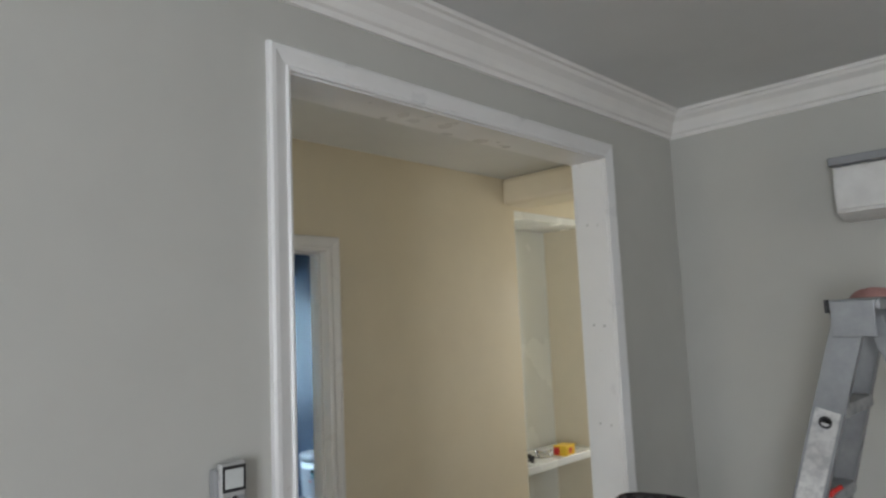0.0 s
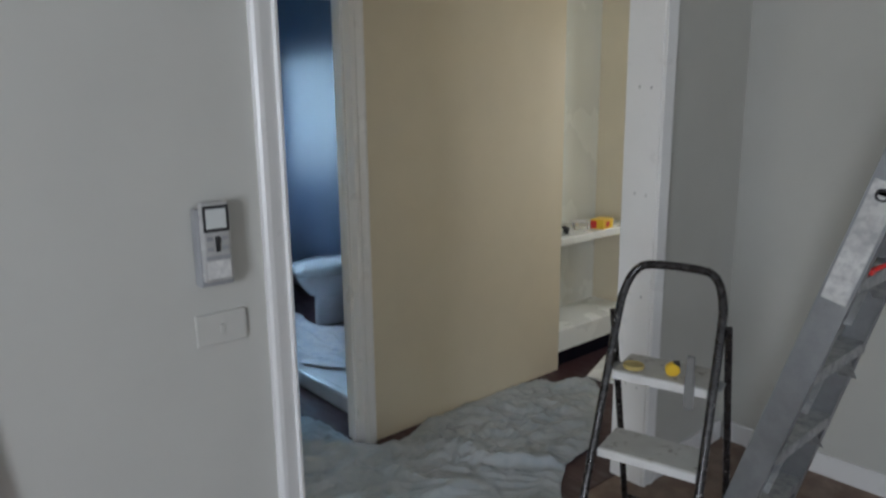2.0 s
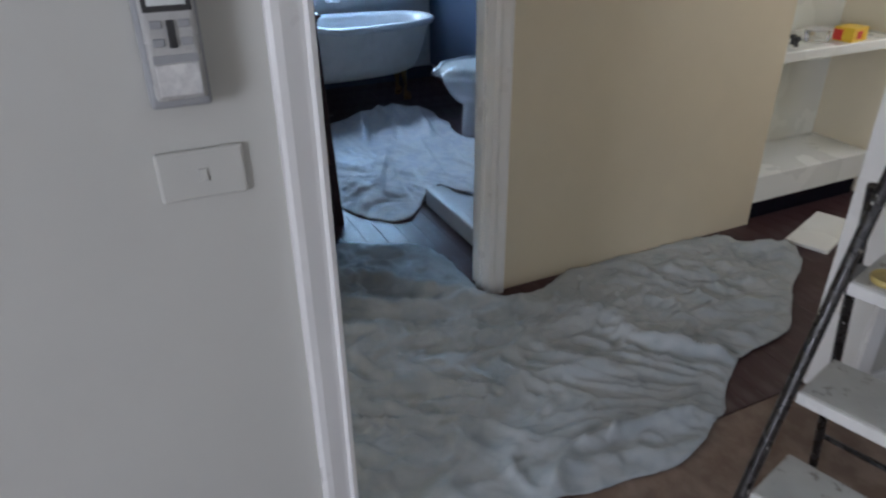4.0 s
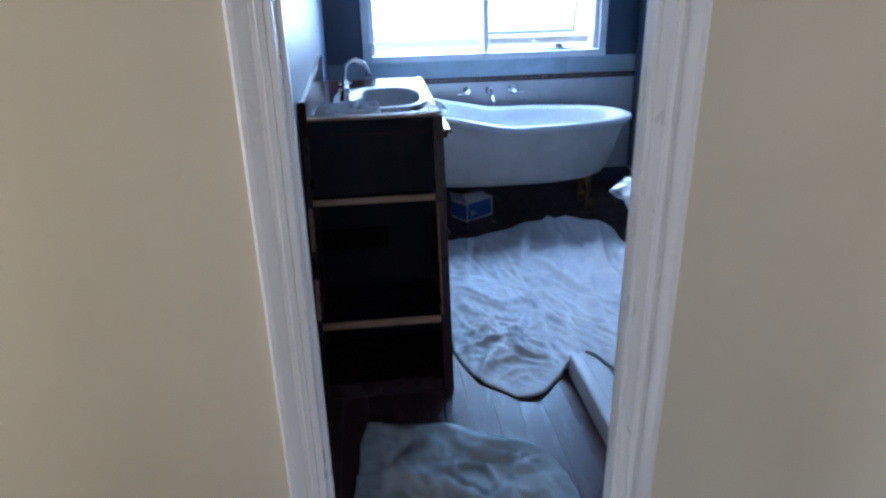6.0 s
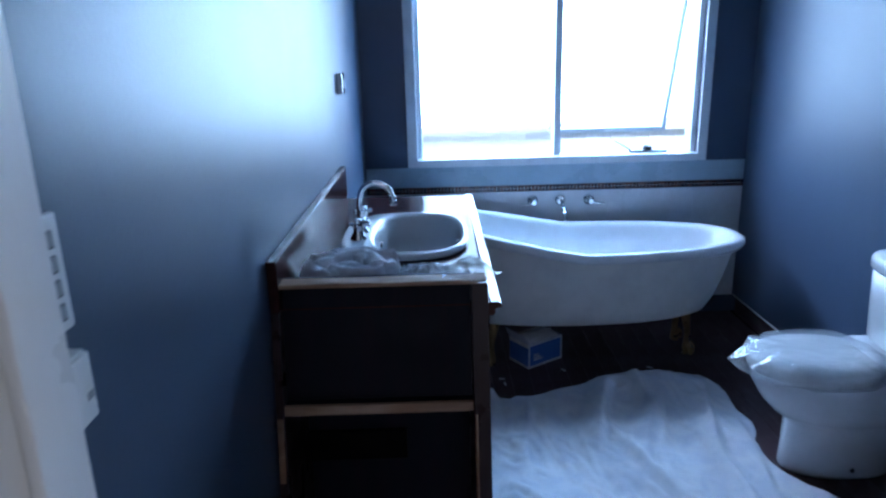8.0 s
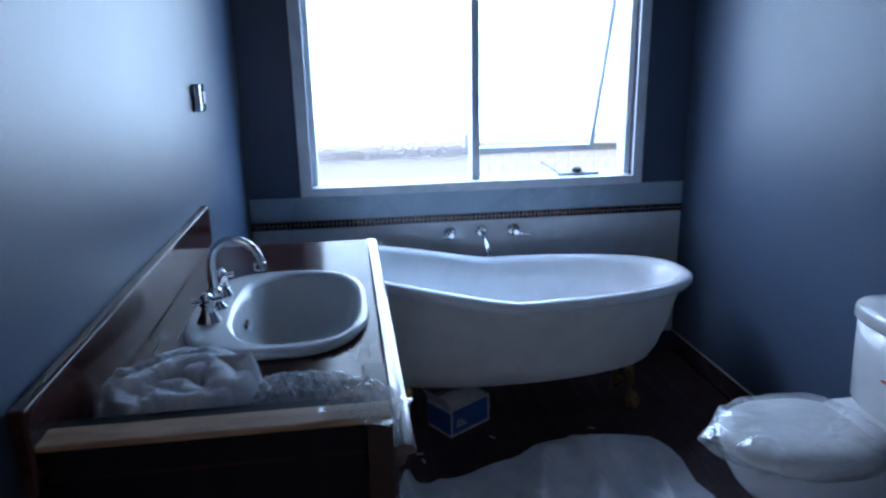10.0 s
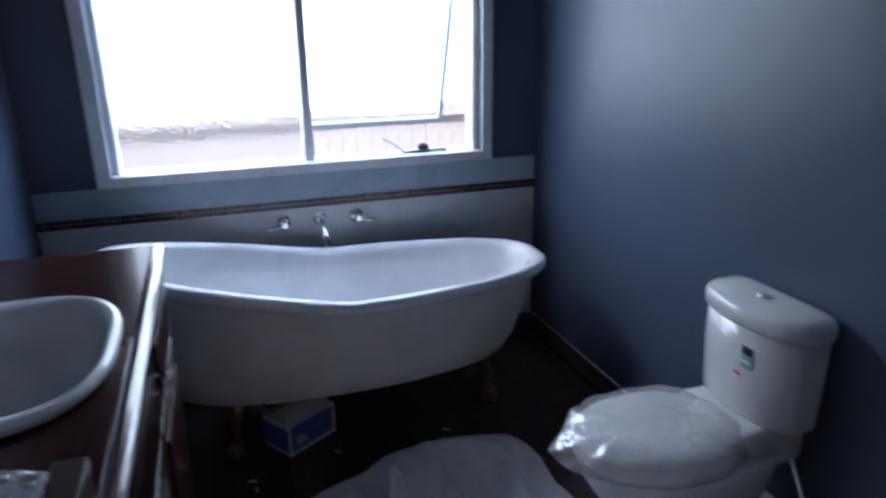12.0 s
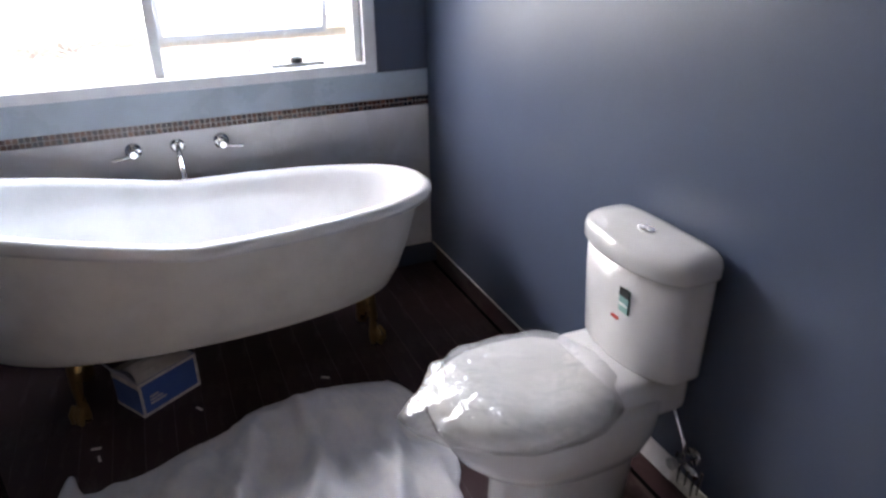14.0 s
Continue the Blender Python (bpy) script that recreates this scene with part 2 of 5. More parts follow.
def add_tube(bm, pts, r, n=10, cap=True):
    """A round bar along points; r a radius, or one for each point."""
    pts = [Vector(p) for p in pts]
    rs = r if isinstance(r, (list, tuple)) else [r] * len(pts)
    rings, side = [], None
    for i, p in enumerate(pts):
        d = (pts[min(i + 1, len(pts) - 1)] - pts[max(i - 1, 0)]).normalized()
        if side is None:
            side = d.orthogonal().normalized()
        side = (side - d * side.dot(d)).normalized()
        up = d.cross(side)
        rings.append([p + (side * math.cos(a) + up * math.sin(a)) * rs[i] for a in (2 * math.pi * k / n for k in range(n))])
    return add_loft(bm, rings, True, (cap, cap))


def tube(pts, r, n=10):
    return add_tube(bmesh.new(), pts, r, n)


def add_lathe(bm, profile, at=(0, 0, 0), n=20, axis="z"):
    """A turned shape from (radius, height) pairs."""
    at = Vector(at)
    turn = {"z": lambda r, a, h: Vector((r * math.cos(a), r * math.sin(a), h)), "x": lambda r, a, h: Vector((h, r * math.cos(a), r * math.sin(a))),
            "y": lambda r, a, h: Vector((r * math.sin(a), h, r * math.cos(a)))}[axis]
    return add_loft(bm, [[at + turn(max(r, 1e-4), 2 * math.pi * k / n, h) for k in range(n)] for r, h in profile])


def lathe(profile, at=(0, 0, 0), n=20, axis="z"):
    return add_lathe(bmesh.new(), profile, at, n, axis)


def smooth_path(pts, steps=6):
    """A Catmull-Rom line through points."""
    pts = [Vector(p) for p in pts]
    out = []
    for i in range(len(pts) - 1):
        a, b, c, d = pts[max(i - 1, 0)], pts[i], pts[i + 1], pts[min(i + 2, len(pts) - 1)]
        for k in range(steps):
            u = k / steps
            out.append(0.5 * ((2 * b) + (c - a) * u + (2 * a - 5 * b + 4 * c - d) * u * u + (3 * b - a - 3 * c + d) * u ** 3))
    return out + [pts[-1]]


def wall(name, axis, at, thick, span, top, holes=(), mat=None, mat_back=None, bottom=0.0):
    """A wall across `axis` from `at` to at + thick, along span, with holes (a0, a1, z0, z1) cut through. mat: its face at `at`."""
    bm = bmesh.new()
    us = sorted({span[0], span[1], *[h[0] for h in holes], *[h[1] for h in holes]})
    zs = sorted({bottom, top, *[h[2] for h in holes], *[h[3] for h in holes]})
    for u0, u1 in zip(us, us[1:]):
        for z0, z1 in zip(zs, zs[1:]):
            um, zm = (u0 + u1) / 2, (z0 + z1) / 2
            if any(h[0] < um < h[1] and h[2] < zm < h[3] for h in holes):
                continue
            lo, hi = ((at, u0, z0), (at + thick, u1, z1)) if axis == "x" else ((u0, at, z0), (u1, at + thick, z1))
            lo, hi = [min(p) for p in zip(lo, hi)], [max(p) for p in zip(lo, hi)]
            add_box(bm, lo, hi)
    bmesh.ops.remove_doubles(bm, verts=bm.verts, dist=1e-5)
    seen, double = {}, []
    for f in bm.faces:
        key = tuple(round(c, 4) for c in f.calc_center_median())
        if key in seen:
            double += [f, seen[key]]
        seen[key] = f
    bmesh.ops.delete(bm, geom=list(set(double)), context="FACES")
    bm.normal_update()
    k = "xy".index(axis)
    far = at + thick
    for f in bm.faces:
        if mat_back is not None and abs(f.calc_center_median()[k] - far) < 1e-4:
            f.material_index = 1
    ob = part(name, bm, [mat, mat_back] if mat_back else mat)
    return ob


def structure(ob, label, category):
    return tagged(ob, label, category, kind="structure")


# ---- the setting: plan in metres ----
WALL_A, HALL_B, HALL_H, BATH_H, BATH_W = -1.45, -1.57, -2.50, -2.61, -5.70
BATH_L, BATH_R, LOUNGE_R = 1.055, 3.065, 3.15
CEIL_LOUNGE, CEIL_HALL, CEIL_BATH = 2.60, 2.48, 2.48

structure(wall("wall_lounge_opening", "x", WALL_A, -0.12, (-2.6, 4.6), 2.75, [(0.945, 2.515, -1, 2.315)], M_GREY, M_CREAM), "grey painted plaster wall with a wide trimmed opening", "wall")
structure(wall("wall_lounge_side", "y", LOUNGE_R, 0.12, (-1.45, 3.1), 2.75, [], M_GREY), "grey painted plaster wall with an air conditioner", "wall")
structure(wall("wall_lounge_back", "y", -2.6, -0.12, (-1.57, 3.1), 2.75, [(0.5, 1.3, 0.78, 2.22)], M_GREY), "grey plaster wall with a window opening", "wall")
structure(wall("wall_lounge_window", "x", 3.0, 0.12, (-2.6, 3.15), 2.75, [(0.3, 2.1, 0.78, 2.22)], M_GREY), "grey plaster wall with a side window opening", "wall")
structure(wall("wall_hall", "x", HALL_H, -0.11, (-1.2, 3.235), 2.65, [(1.085, 1.865, -1, 2.015)], M_CREAM, M_BLUE), "cream painted hall wall with a bathroom doorway", "wall")
# Openings in the two unseen hall end walls are made up for the fill lamps.
structure(wall("wall_hall_end_near", "y", -1.2, -0.1, (-2.61, -1.57), 2.65, [(-2.4, -1.7, 0.3, 2.0)], M_CREAM), "unseen cream hall end wall with an added opening for fill light", "wall")
structure(wall("wall_hall_end_far", "y", 4.6, 0.1, (-3.0, -1.45), 2.65, [(-2.4, -1.66, 0.8, 2.2)], M_CREAM), "cream hall end wall", "wall")
structure(wall("wall_bath_window", "x", BATH_W, -0.14, (0.93, 3.2), 2.6, [(1.33, 2.805, 0.89, 2.06)], M_BLUE), "navy painted bathroom wall with a window", "wall")
structure(wall("wall_bath_vanity", "y", BATH_L, -0.11, (-5.70, -2.61), 2.6, [], M_BLUE), "navy painted bathroom wall", "wall")
structure(wall("wall_bath_toilet", "y", BATH_R, 0.11, (-5.70, -2.61), 2.6, [], M_BLUE, bottom=0.105), "navy painted bathroom wall behind the toilet", "wall")

structure(part("ceiling_lounge", box((-1.57, -2.6, CEIL_LOUNGE), (3.1, 3.27, CEIL_LOUNGE + 0.1), 0), M_CEIL), "pale grey painted lounge ceiling", "ceiling")
structure(part("ceiling_hall", box((-3.0, -1.2, CEIL_HALL), (-1.572, 4.7, CEIL_HALL + 0.1), 0), M_CEIL), "pale painted hall ceiling", "ceiling")
structure(part("ceiling_bath", box((-5.84, 0.94, CEIL_BATH), (-2.612, 3.2, CEIL_BATH + 0.1), 0), M_CEIL), "pale painted bathroom ceiling", "ceiling")
structure(part("floor", box((-1.57, -2.72, -0.1), (3.12, 3.27, 0.0), 0), M_UNDERLAY), "worn raw brown lounge floor", "floor")
hall_floor = structure(part("floor_hall", box((-5.9, -1.3, -0.1), (-1.572, 4.7, -0.012), 0), M_GAP), "dark stained timber board floor", "floor")


def architrave(name, x, out, y0, y1, top, width, depth, label):
    """A moulded frame round an opening in a wall across x; it stands proud towards `out` (+1 or -1)."""
    prof = [(0, 0), (0, depth * 0.7), (width * 0.12, depth * 0.85), (width * 0.2, depth * 0.55), (width * 0.3, depth * 0.6), (width * 0.72, depth), (width * 0.9, depth), (width, depth * 0.75), (width, 0)]
    rings = [[(x + out * h, y, z) for y, z, h in row] for row in (
        [(y0 - d, 0.0, h) for d, h in prof], [(y0 - d, top + d, h) for d, h in prof], [(y1 + d, top + d, h) for d, h in prof], [(y1 + d, 0.0, h) for d, h in prof])]
    bm = add_loft(bmesh.new(), rings, True, (True, True))
    bmesh.ops.recalc_face_normals(bm, faces=bm.faces)
    return structure(part(name, bm, M_TRIM), label, "trim")


def lining(name, x0, x1, y0, y1, top, thick, label):
    bm = box((x0, y0 - thick, 0), (x1, y0, top + thick), 0.003)
    add_box(bm, (x0, y1, 0), (x1, y1 + thick, top + thick), 0.003)
    add_box(bm, (x0, y0, top), (x1, y1, top + thick), 0.0)
    return structure(part(name, bm, M_TRIM), label, "trim")


# wide opening between lounge and hall
lining("trim_opening_lining", -1.60, -1.448, 0.967, 2.493, 2.293, 0.021, "white painted opening lining with filled screw holes")
architrave("trim_opening_lounge", WALL_A, 1, 0.962, 2.498, 2.298, 0.064, 0.02, "white gloss moulded architrave round the opening")
architrave("trim_opening_hall", HALL_B, -1, 0.962, 2.498, 2.298, 0.064, 0.018, "white moulded architrave on the hall side")
# filled screw holes in the right lining
for k, z in enumerate((0.42, 0.80, 1.20, 1.60, 2.02)):
    for dx in (0.0, 0.05):
        structure(part("filled_hole", lathe([(0.0, 0), (0.006, 0), (0.005, -0.0012), (0.0, -0.0012)], (-1.49 - dx, 2.4925, z + dx * 0.1), 10, "y"), M_LABEL), "grey filler spot over a screw hole", "screw hole")
# bathroom doorway
for x, y, z, d in ((-2.55, 1.8415, 1.40, -1), (-2.565, 1.8415, 1.385, -1), (-2.52, 1.1275, 1.44, 1), (-2.528, 1.1275, 1.30, 1), (-2.55, 1.8415, 0.8, -1)):
    structure(part("filled_hole", lathe([(0.0, 0), (0.0045, 0), (0.004, 0.001 * d), (0.0, 0.001 * d)], (x, y, z), 10, "y"), M_RAWWOOD), "brown nail hole in the door lining", "screw hole")
lining("trim_door_lining", -2.625, -2.485, 1.113, 1.842, 1.985, 0.026, "white painted door lining")
architrave("trim_door_hall", HALL_H, 1, 1.107, 1.848, 1.99, 0.06, 0.022, "white gloss moulded door architrave")
architrave("trim_door_bath", BATH_H, -1, 1.107, 1.848, 1.99, 0.06, 0.018, "white moulded door architrave inside the bathroom")
structure(part("trim_door_jamb_packer", box((-2.622, 1.1132, 0), (-2.486, 1.127, 1.984), 0.002), M_TRIM), "white painted packer on the door lining", "trim")
stop = box((-2.575, 1.1272, 0), (-2.54, 1.138, 1.973), 0.002)
add_box(stop, (-2.575, 1.83, 0), (-2.54, 1.842, 1.973), 0.002)
add_box(stop, (-2.575, 1.1272, 1.973), (-2.54, 1.842, 1.985), 0.002)
structure(part("trim_door_stop", stop, M_TRIM), "white painted door stop bead", "trim")


def cornice(name, p, q, inward, top, mat=M_CORNICE):
    """A stepped plaster cornice from p to q (plan points); it stands out towards `inward`, mitred at both ends."""
    prof = [(0, -0.115), (0.012, -0.115), (0.014, -0.098), (0.026, -0.092), (0.034, -0.07), (0.05, -0.045), (0.078, -0.028), (0.084, -0.016), (0.098, -0.014), (0.10, 0), (0, 0)]
    d = (Vector(q) - Vector(p)).normalized()
    n = Vector(inward)
    rings = [[(p[0] + n.x * a + d.x * a, p[1] + n.y * a + d.y * a, top + z) for a, z in prof], [(q[0] + n.x * a - d.x * a, q[1] + n.y * a - d.y * a, top + z) for a, z in prof]]
    bm = add_loft(bmesh.new(), rings)
    bmesh.ops.recalc_face_normals(bm, faces=bm.faces)
    return structure(part(name, bm, mat), "white stepped plaster cornice", "cornice")


cornice("trim_cornice_a", (WALL_A, -2.6), (WALL_A, LOUNGE_R), (1, 0), CEIL_LOUNGE - 0.002)
cornice("trim_cornice_b", (WALL_A, LOUNGE_R), (3.0, LOUNGE_R), (0, -1), CEIL_LOUNGE - 0.002)
structure(part("baseboard_lounge_side", box((-1.43, LOUNGE_R - 0.016, 0), (3.0, LOUNGE_R, 0.095), 0.004), M_TRIM), "white painted skirting board", "baseboard")
structure(part("baseboard_lounge_opening", box((WALL_A, 2.565, 0), (WALL_A + 0.016, LOUNGE_R - 0.018, 0.095), 0.004), M_TRIM), "white painted skirting board", "baseboard")
structure(part("baseboard_lounge_near", box((WALL_A, -2.6, 0), (WALL_A + 0.016, 0.895, 0.095), 0.004), M_TRIM), "white painted skirting board", "baseboard")

# header beam across the hall and the shelved recess beyond it
structure(part("beam_hall", box((HALL_H, 3.125, 2.315), (-1.572, 3.37, CEIL_HALL), 0.03, 4), M_CREAM), "cream plaster header beam across the hall", "beam")
structure(part("wall_recess_back", box((-2.86, 3.235, 0.10), (-2.84, 4.028, 2.30), 0), M_NICHE), "white gloss back of the shelved recess", "recess")
structure(part("wall_recess_near", box((-2.84, 3.215, 0.10), (-2.505, 3.237, 2.30), 0), M_NICHE), "white gloss side of the recess", "recess")
structure(part("wall_recess_far", box((-2.84, 4.008, 0.10), (-2.5, 4.028, 2.30), 0), M_CREAM), "cream painted side of the recess", "recess")
structure(part("wall_recess_top", box((-2.84, 3.237, 2.255), (-2.502, 4.008, 2.30), 0), M_NICHE), "white gloss top of the recess", "recess")
structure(part("wall_recess_head", box((-2.61, 3.237, 2.302), (HALL_H, 4.6, 2.48), 0), M_CREAM), "cream plaster above the recess", "wall")
structure(part("wall_beyond_recess", box((-2.61, 4.03, 0), (HALL_H, 4.6, 2.30), 0), M_CREAM), "cream plaster wall beyond the recess", "wall")
shelf = thing("built_in_shelf", "white painted thick shelf in the hall recess", "shelf", at=pose(-2.67, 3.622, 0.765))
part("board", box((-0.165, -0.383, -0.02), (0.17, 0.383, 0.025), 0.004), M_NICHE, shelf)
base = thing("recess_base", "white base of the recess with dark kickboard", "base cabinet", at=pose(-2.67, 3.622, 0))
part("top", box((-0.168, -0.383, 0.105), (0.17, 0.383, 0.235), 0.004), M_NICHE, base)
part("kickboard", box((0.1, -0.383, -0.01), (0.13, 0.383, 0.105), 0.003), M_CARCASS, base, "dark stained kickboard")

# window of the bathroom
win = thing("window_1", "white painted window, one obscure pane fixed and one awning sash open", "window", kind="structure")
fr = bmesh.new()
x0, x1 = BATH_W - 0.13, BATH_W + 0.018
wy0, wy1, wz0, wz1 = 1.33, 2.805, 0.89, 2.06
for lo, hi in (((BATH_W, wy0 - 0.05, wz0 - 0.028), (x1, wy0 + 0.004, wz1 + 0.05)), ((BATH_W, wy1 - 0.004, wz0 - 0.028), (x1, wy1 + 0.045, wz1 + 0.05)),
               ((BATH_W, wy0 + 0.004, wz1 - 0.004), (x1, wy1 - 0.004, wz1 + 0.05)), ((BATH_W, wy0 + 0.004, wz0 - 0.028), (x1 + 0.006, wy1 - 0.004, wz0 + 0.012))):
    add_box(fr, lo, hi, 0.004)
part("window_trim", fr, M_WINDOW, win)
fr = bmesh.new()
for lo, hi in (((x0, wy0, wz0 + 0.012), (x0 + 0.10, wy0 + 0.028, wz1)), ((x0, wy1 - 0.028, wz0 + 0.012), (x0 + 0.10, wy1, wz1)), ((x0, wy0 + 0.028, wz1 - 0.03), (x0 + 0.10, wy1 - 0.028, wz1)),
               ((x0, wy0, wz0 - 0.0), (BATH_W, wy1, wz0 + 0.012)), ((x0, 2.052, wz0 + 0.012), (x0 + 0.10, 2.088, wz1 - 0.03))):
    add_box(fr, lo, hi, 0.003)
part("window_frame", fr, M_WINDOW, win)
pane = part("pane", box((x0 + 0.03, wy0 + 0.022, wz0 + 0.014), (x0 + 0.036, 2.058, wz1 - 0.02), 0), M_OBSCURE, win, "obscure patterned glass")
pane.visible_shadow = False
sash_at = pose(x0 + 0.04, 0, wz1 - 0.03, 0, 19, 0)
sash_h = wz1 - 0.03 - (wz0 + 0.02)
sash = bmesh.new()
for lo, hi in (((-0.015, 2.092, -sash_h), (0.015, 2.114, 0)), ((-0.015, wy1 - 0.052, -sash_h), (0.015, wy1 - 0.03, 0)), ((-0.015, 2.114, -0.042), (0.015, wy1 - 0.052, 0)), ((-0.015, 2.114, -sash_h), (0.015, wy1 - 0.052, -sash_h + 0.026))):
    add_box(sash, lo, hi, 0.003)
so = part("sash", sash, M_WINDOW, win, "white awning sash pushed open")
so.matrix_world = sash_at
sp = part("sash_pane", box((-0.003, 2.112, -sash_h + 0.024), (0.003, wy1 - 0.05, -0.04), 0), M_OBSCURE, win, "obscure patterned glass")
sp.matrix_world = sash_at
sp.visible_shadow = False
wind = part("winder", box((-5.775, 2.46, wz0 + 0.012), (-5.735, 2.66, wz0 + 0.026), 0.004), M_LABEL, win, "pale chain winder")
part("winder_hub", lathe([(0.0, 0), (0.024, 0), (0.022, 0.018), (0.012, 0.024), (0, 0.024)], (-5.745, 2.555, wz0 + 0.026), 14), M_BLACK, wind)
part("winder_arm", tube([(-5.745, 2.47, wz0 + 0.024), (-5.77, 2.43, wz0 + 0.05), (-5.79, 2.39, wz0 + 0.075)], 0.006), M_WINDOW, wind)

# tiled splashback under the window: white field, brown mosaic strip, pale blue band
tiles = structure(part("wall_tiling", box((BATH_W, BATH_L + 0.003, 0.10), (BATH_W + 0.008, BATH_R - 0.004, 0.717), 0.001), M_TILE), "white tiled splashback behind the bath", "tiling")
structure(part("trim_tile_band", box((BATH_W, BATH_L + 0.003, 0.7555), (BATH_W + 0.009, BATH_R - 0.004, 0.86), 0.0015), M_BAND), "pale blue tile band under the window", "tiling")
strip = structure(part("trim_mosaic_strip", box((BATH_W, BATH_L + 0.003, 0.7172), (BATH_W + 0.005, BATH_R - 0.004, 0.7553), 0), M_GROUT), "brown and black glass mosaic strip", "mosaic")
chip_meshes = []
for m in M_MOSAIC:
    b = box((0, -0.0078, -0.0078), (0.0055, 0.0078, 0.0078), 0)
    me = bpy.data.meshes.new("mosaic_chip")
    b.to_mesh(me)
    b.free()
    me.materials.append(m)
    chip_meshes.append(me)
rng = random.Random(4)
nchips = 108
for row in range(2):
    for k in range(nchips):
        c = new("mosaic_chip", rng.choice(chip_meshes))
        c.parent = strip
        c.location = (BATH_W + 0.003, BATH_L + 0.012 + k * (BATH_R - BATH_L - 0.022) / (nchips - 1), 0.7268 + row * 0.0188)

# bottom of the toilet wall: stripped skirting and raw sheet edge
structure(part("baseboard_bath_gap", box((-5.69, BATH_R + 0.02, -0.01), (-2.61, BATH_R + 0.1, 0.105), 0), M_BOARD), "dark gap where the skirting was stripped", "gap")
structure(part("trim_sheet_edge", box((-5.685, BATH_R - 0.004, 0.097), (-3.48, BATH_R + 0.015, 0.106), 0.002), M_LABEL), "white raw lower edge of the wall sheet", "trim")
structure(part("trim_shower_lining", box((-3.475, BATH_R - 0.012, 0.09), (-2.615, BATH_R - 0.001, 2.1), 0.002), M_TILE), "white shower wall lining panel", "wall panel")
tray = thing("shower_tray", "low white shower tray beside the doorway", "shower tray")
part("tray_rim", box((-3.372, 1.969, 0.0), (-2.625, 3.05, 0.095), 0.012, 3), M_CERAMIC, tray)
part("tray_floor", box((-3.33, 2.01, 0.09), (-2.67, 3.01, 0.0965), 0.003), M_CERAMIC, tray)

# ---- slipper bath ----
BX, BY = -5.232, 2.075


def rim_height(y):
    return 0.58 if y > 2.055 else 0.58 + (2.055 - y) * 0.205


def bath_ring(sx, sy, zf, dz=0.0, shift=0.0, n=72, z_abs=None):
    ring = []
    for k in range(n):
        a = 2 * math.pi * k / n
        c, s_ = math.cos(a), math.sin(a)
        px = math.copysign(abs(c) ** 0.80, c) * sx
        py = math.copysign(abs(s_) ** 0.92, s_) * sy
        y = BY + shift + py
        yr = BY + py * 0.775 / sy
        z = z_abs if z_abs is not None else 0.222 + (rim_height(yr) - 0.222) * zf + dz
        ring.append((BX + px, y, z))
    return ring


bath = thing("slipper_bath", "white freestanding slipper bath on brass claw feet", "bathtub")
outer = [bath_ring(0.12, 0.46, 0, 0.0), bath_ring(0.215, 0.575, 0.008), bath_ring(0.25, 0.625, 0.07), bath_ring(0.267, 0.66, 0.22), bath_ring(0.279, 0.70, 0.5), bath_ring(0.286, 0.732, 0.8), bath_ring(0.29, 0.757, 1.0, -0.036)]
part("body", add_loft(bmesh.new(), outer, True, (True, False)), M_TUBOUT, bath, "cream painted outer shell", smooth=True)
inner = [bath_ring(0.289, 0.757, 1, -0.036), bath_ring(0.307, 0.780, 1, -0.035), bath_ring(0.316, 0.791, 1, -0.016), bath_ring(0.313, 0.788, 1, 0.002), bath_ring(0.298, 0.773, 1, 0.009), bath_ring(0.276, 0.748, 1, 0.006),
         bath_ring(0.258, 0.718, 1, -0.015), bath_ring(0.245, 0.68, 0.7), bath_ring(0.23, 0.63, 0.42), bath_ring(0.19, 0.55, 0.2), bath_ring(0.1, 0.35, 0.14)]
part("basin", add_loft(bmesh.new(), inner, True, (False, True)), M_ENAMEL, bath, "white enamel rolled rim and basin", smooth=True)


def claw_foot(m):
    bm = bmesh.new()
    rings = []
    for u, w, z, r in ((0.0, 0.045, 0.20, 0.05), (0.02, 0.038, 0.15, 0.036), (0.035, 0.026, 0.10, 0.026), (0.03, 0.022, 0.06, 0.024), (0.034, 0.03, 0.035, 0.034), (0.036, 0.034, 0.015, 0.036), (0.034, 0.03, 0.0, 0.03)):
        rings.append([m @ Vector((u + r * math.cos(a) * 0.8, w * math.sin(a), z)) for a in (2 * math.pi * k / 14 for k in range(14))])
    add_loft(bm, rings)
    for s_ in (-0.02, 0.0, 0.02):
        add_tube(bm, [m @ Vector((0.05, s_, 0.05)), m @ Vector((0.075, s_ * 1.2, 0.03)), m @ Vector((0.08, s_ * 1.2, 0.004))], [0.011, 0.011, 0.007], 7)
    return bm


for fx, fy, ang in ((-5.185, 2.605, 50), (-5.32, 2.605, 130), (-5.13, 1.68, -40), (-5.33, 1.68, 220)):
    part("claw_foot", claw_foot(pose(fx, fy, 0, 0, 0, ang) @ Matrix.Diagonal((0.66, 0.7, 1.12, 1))), M_BRASS, bath, "worn brass claw foot", smooth=True)

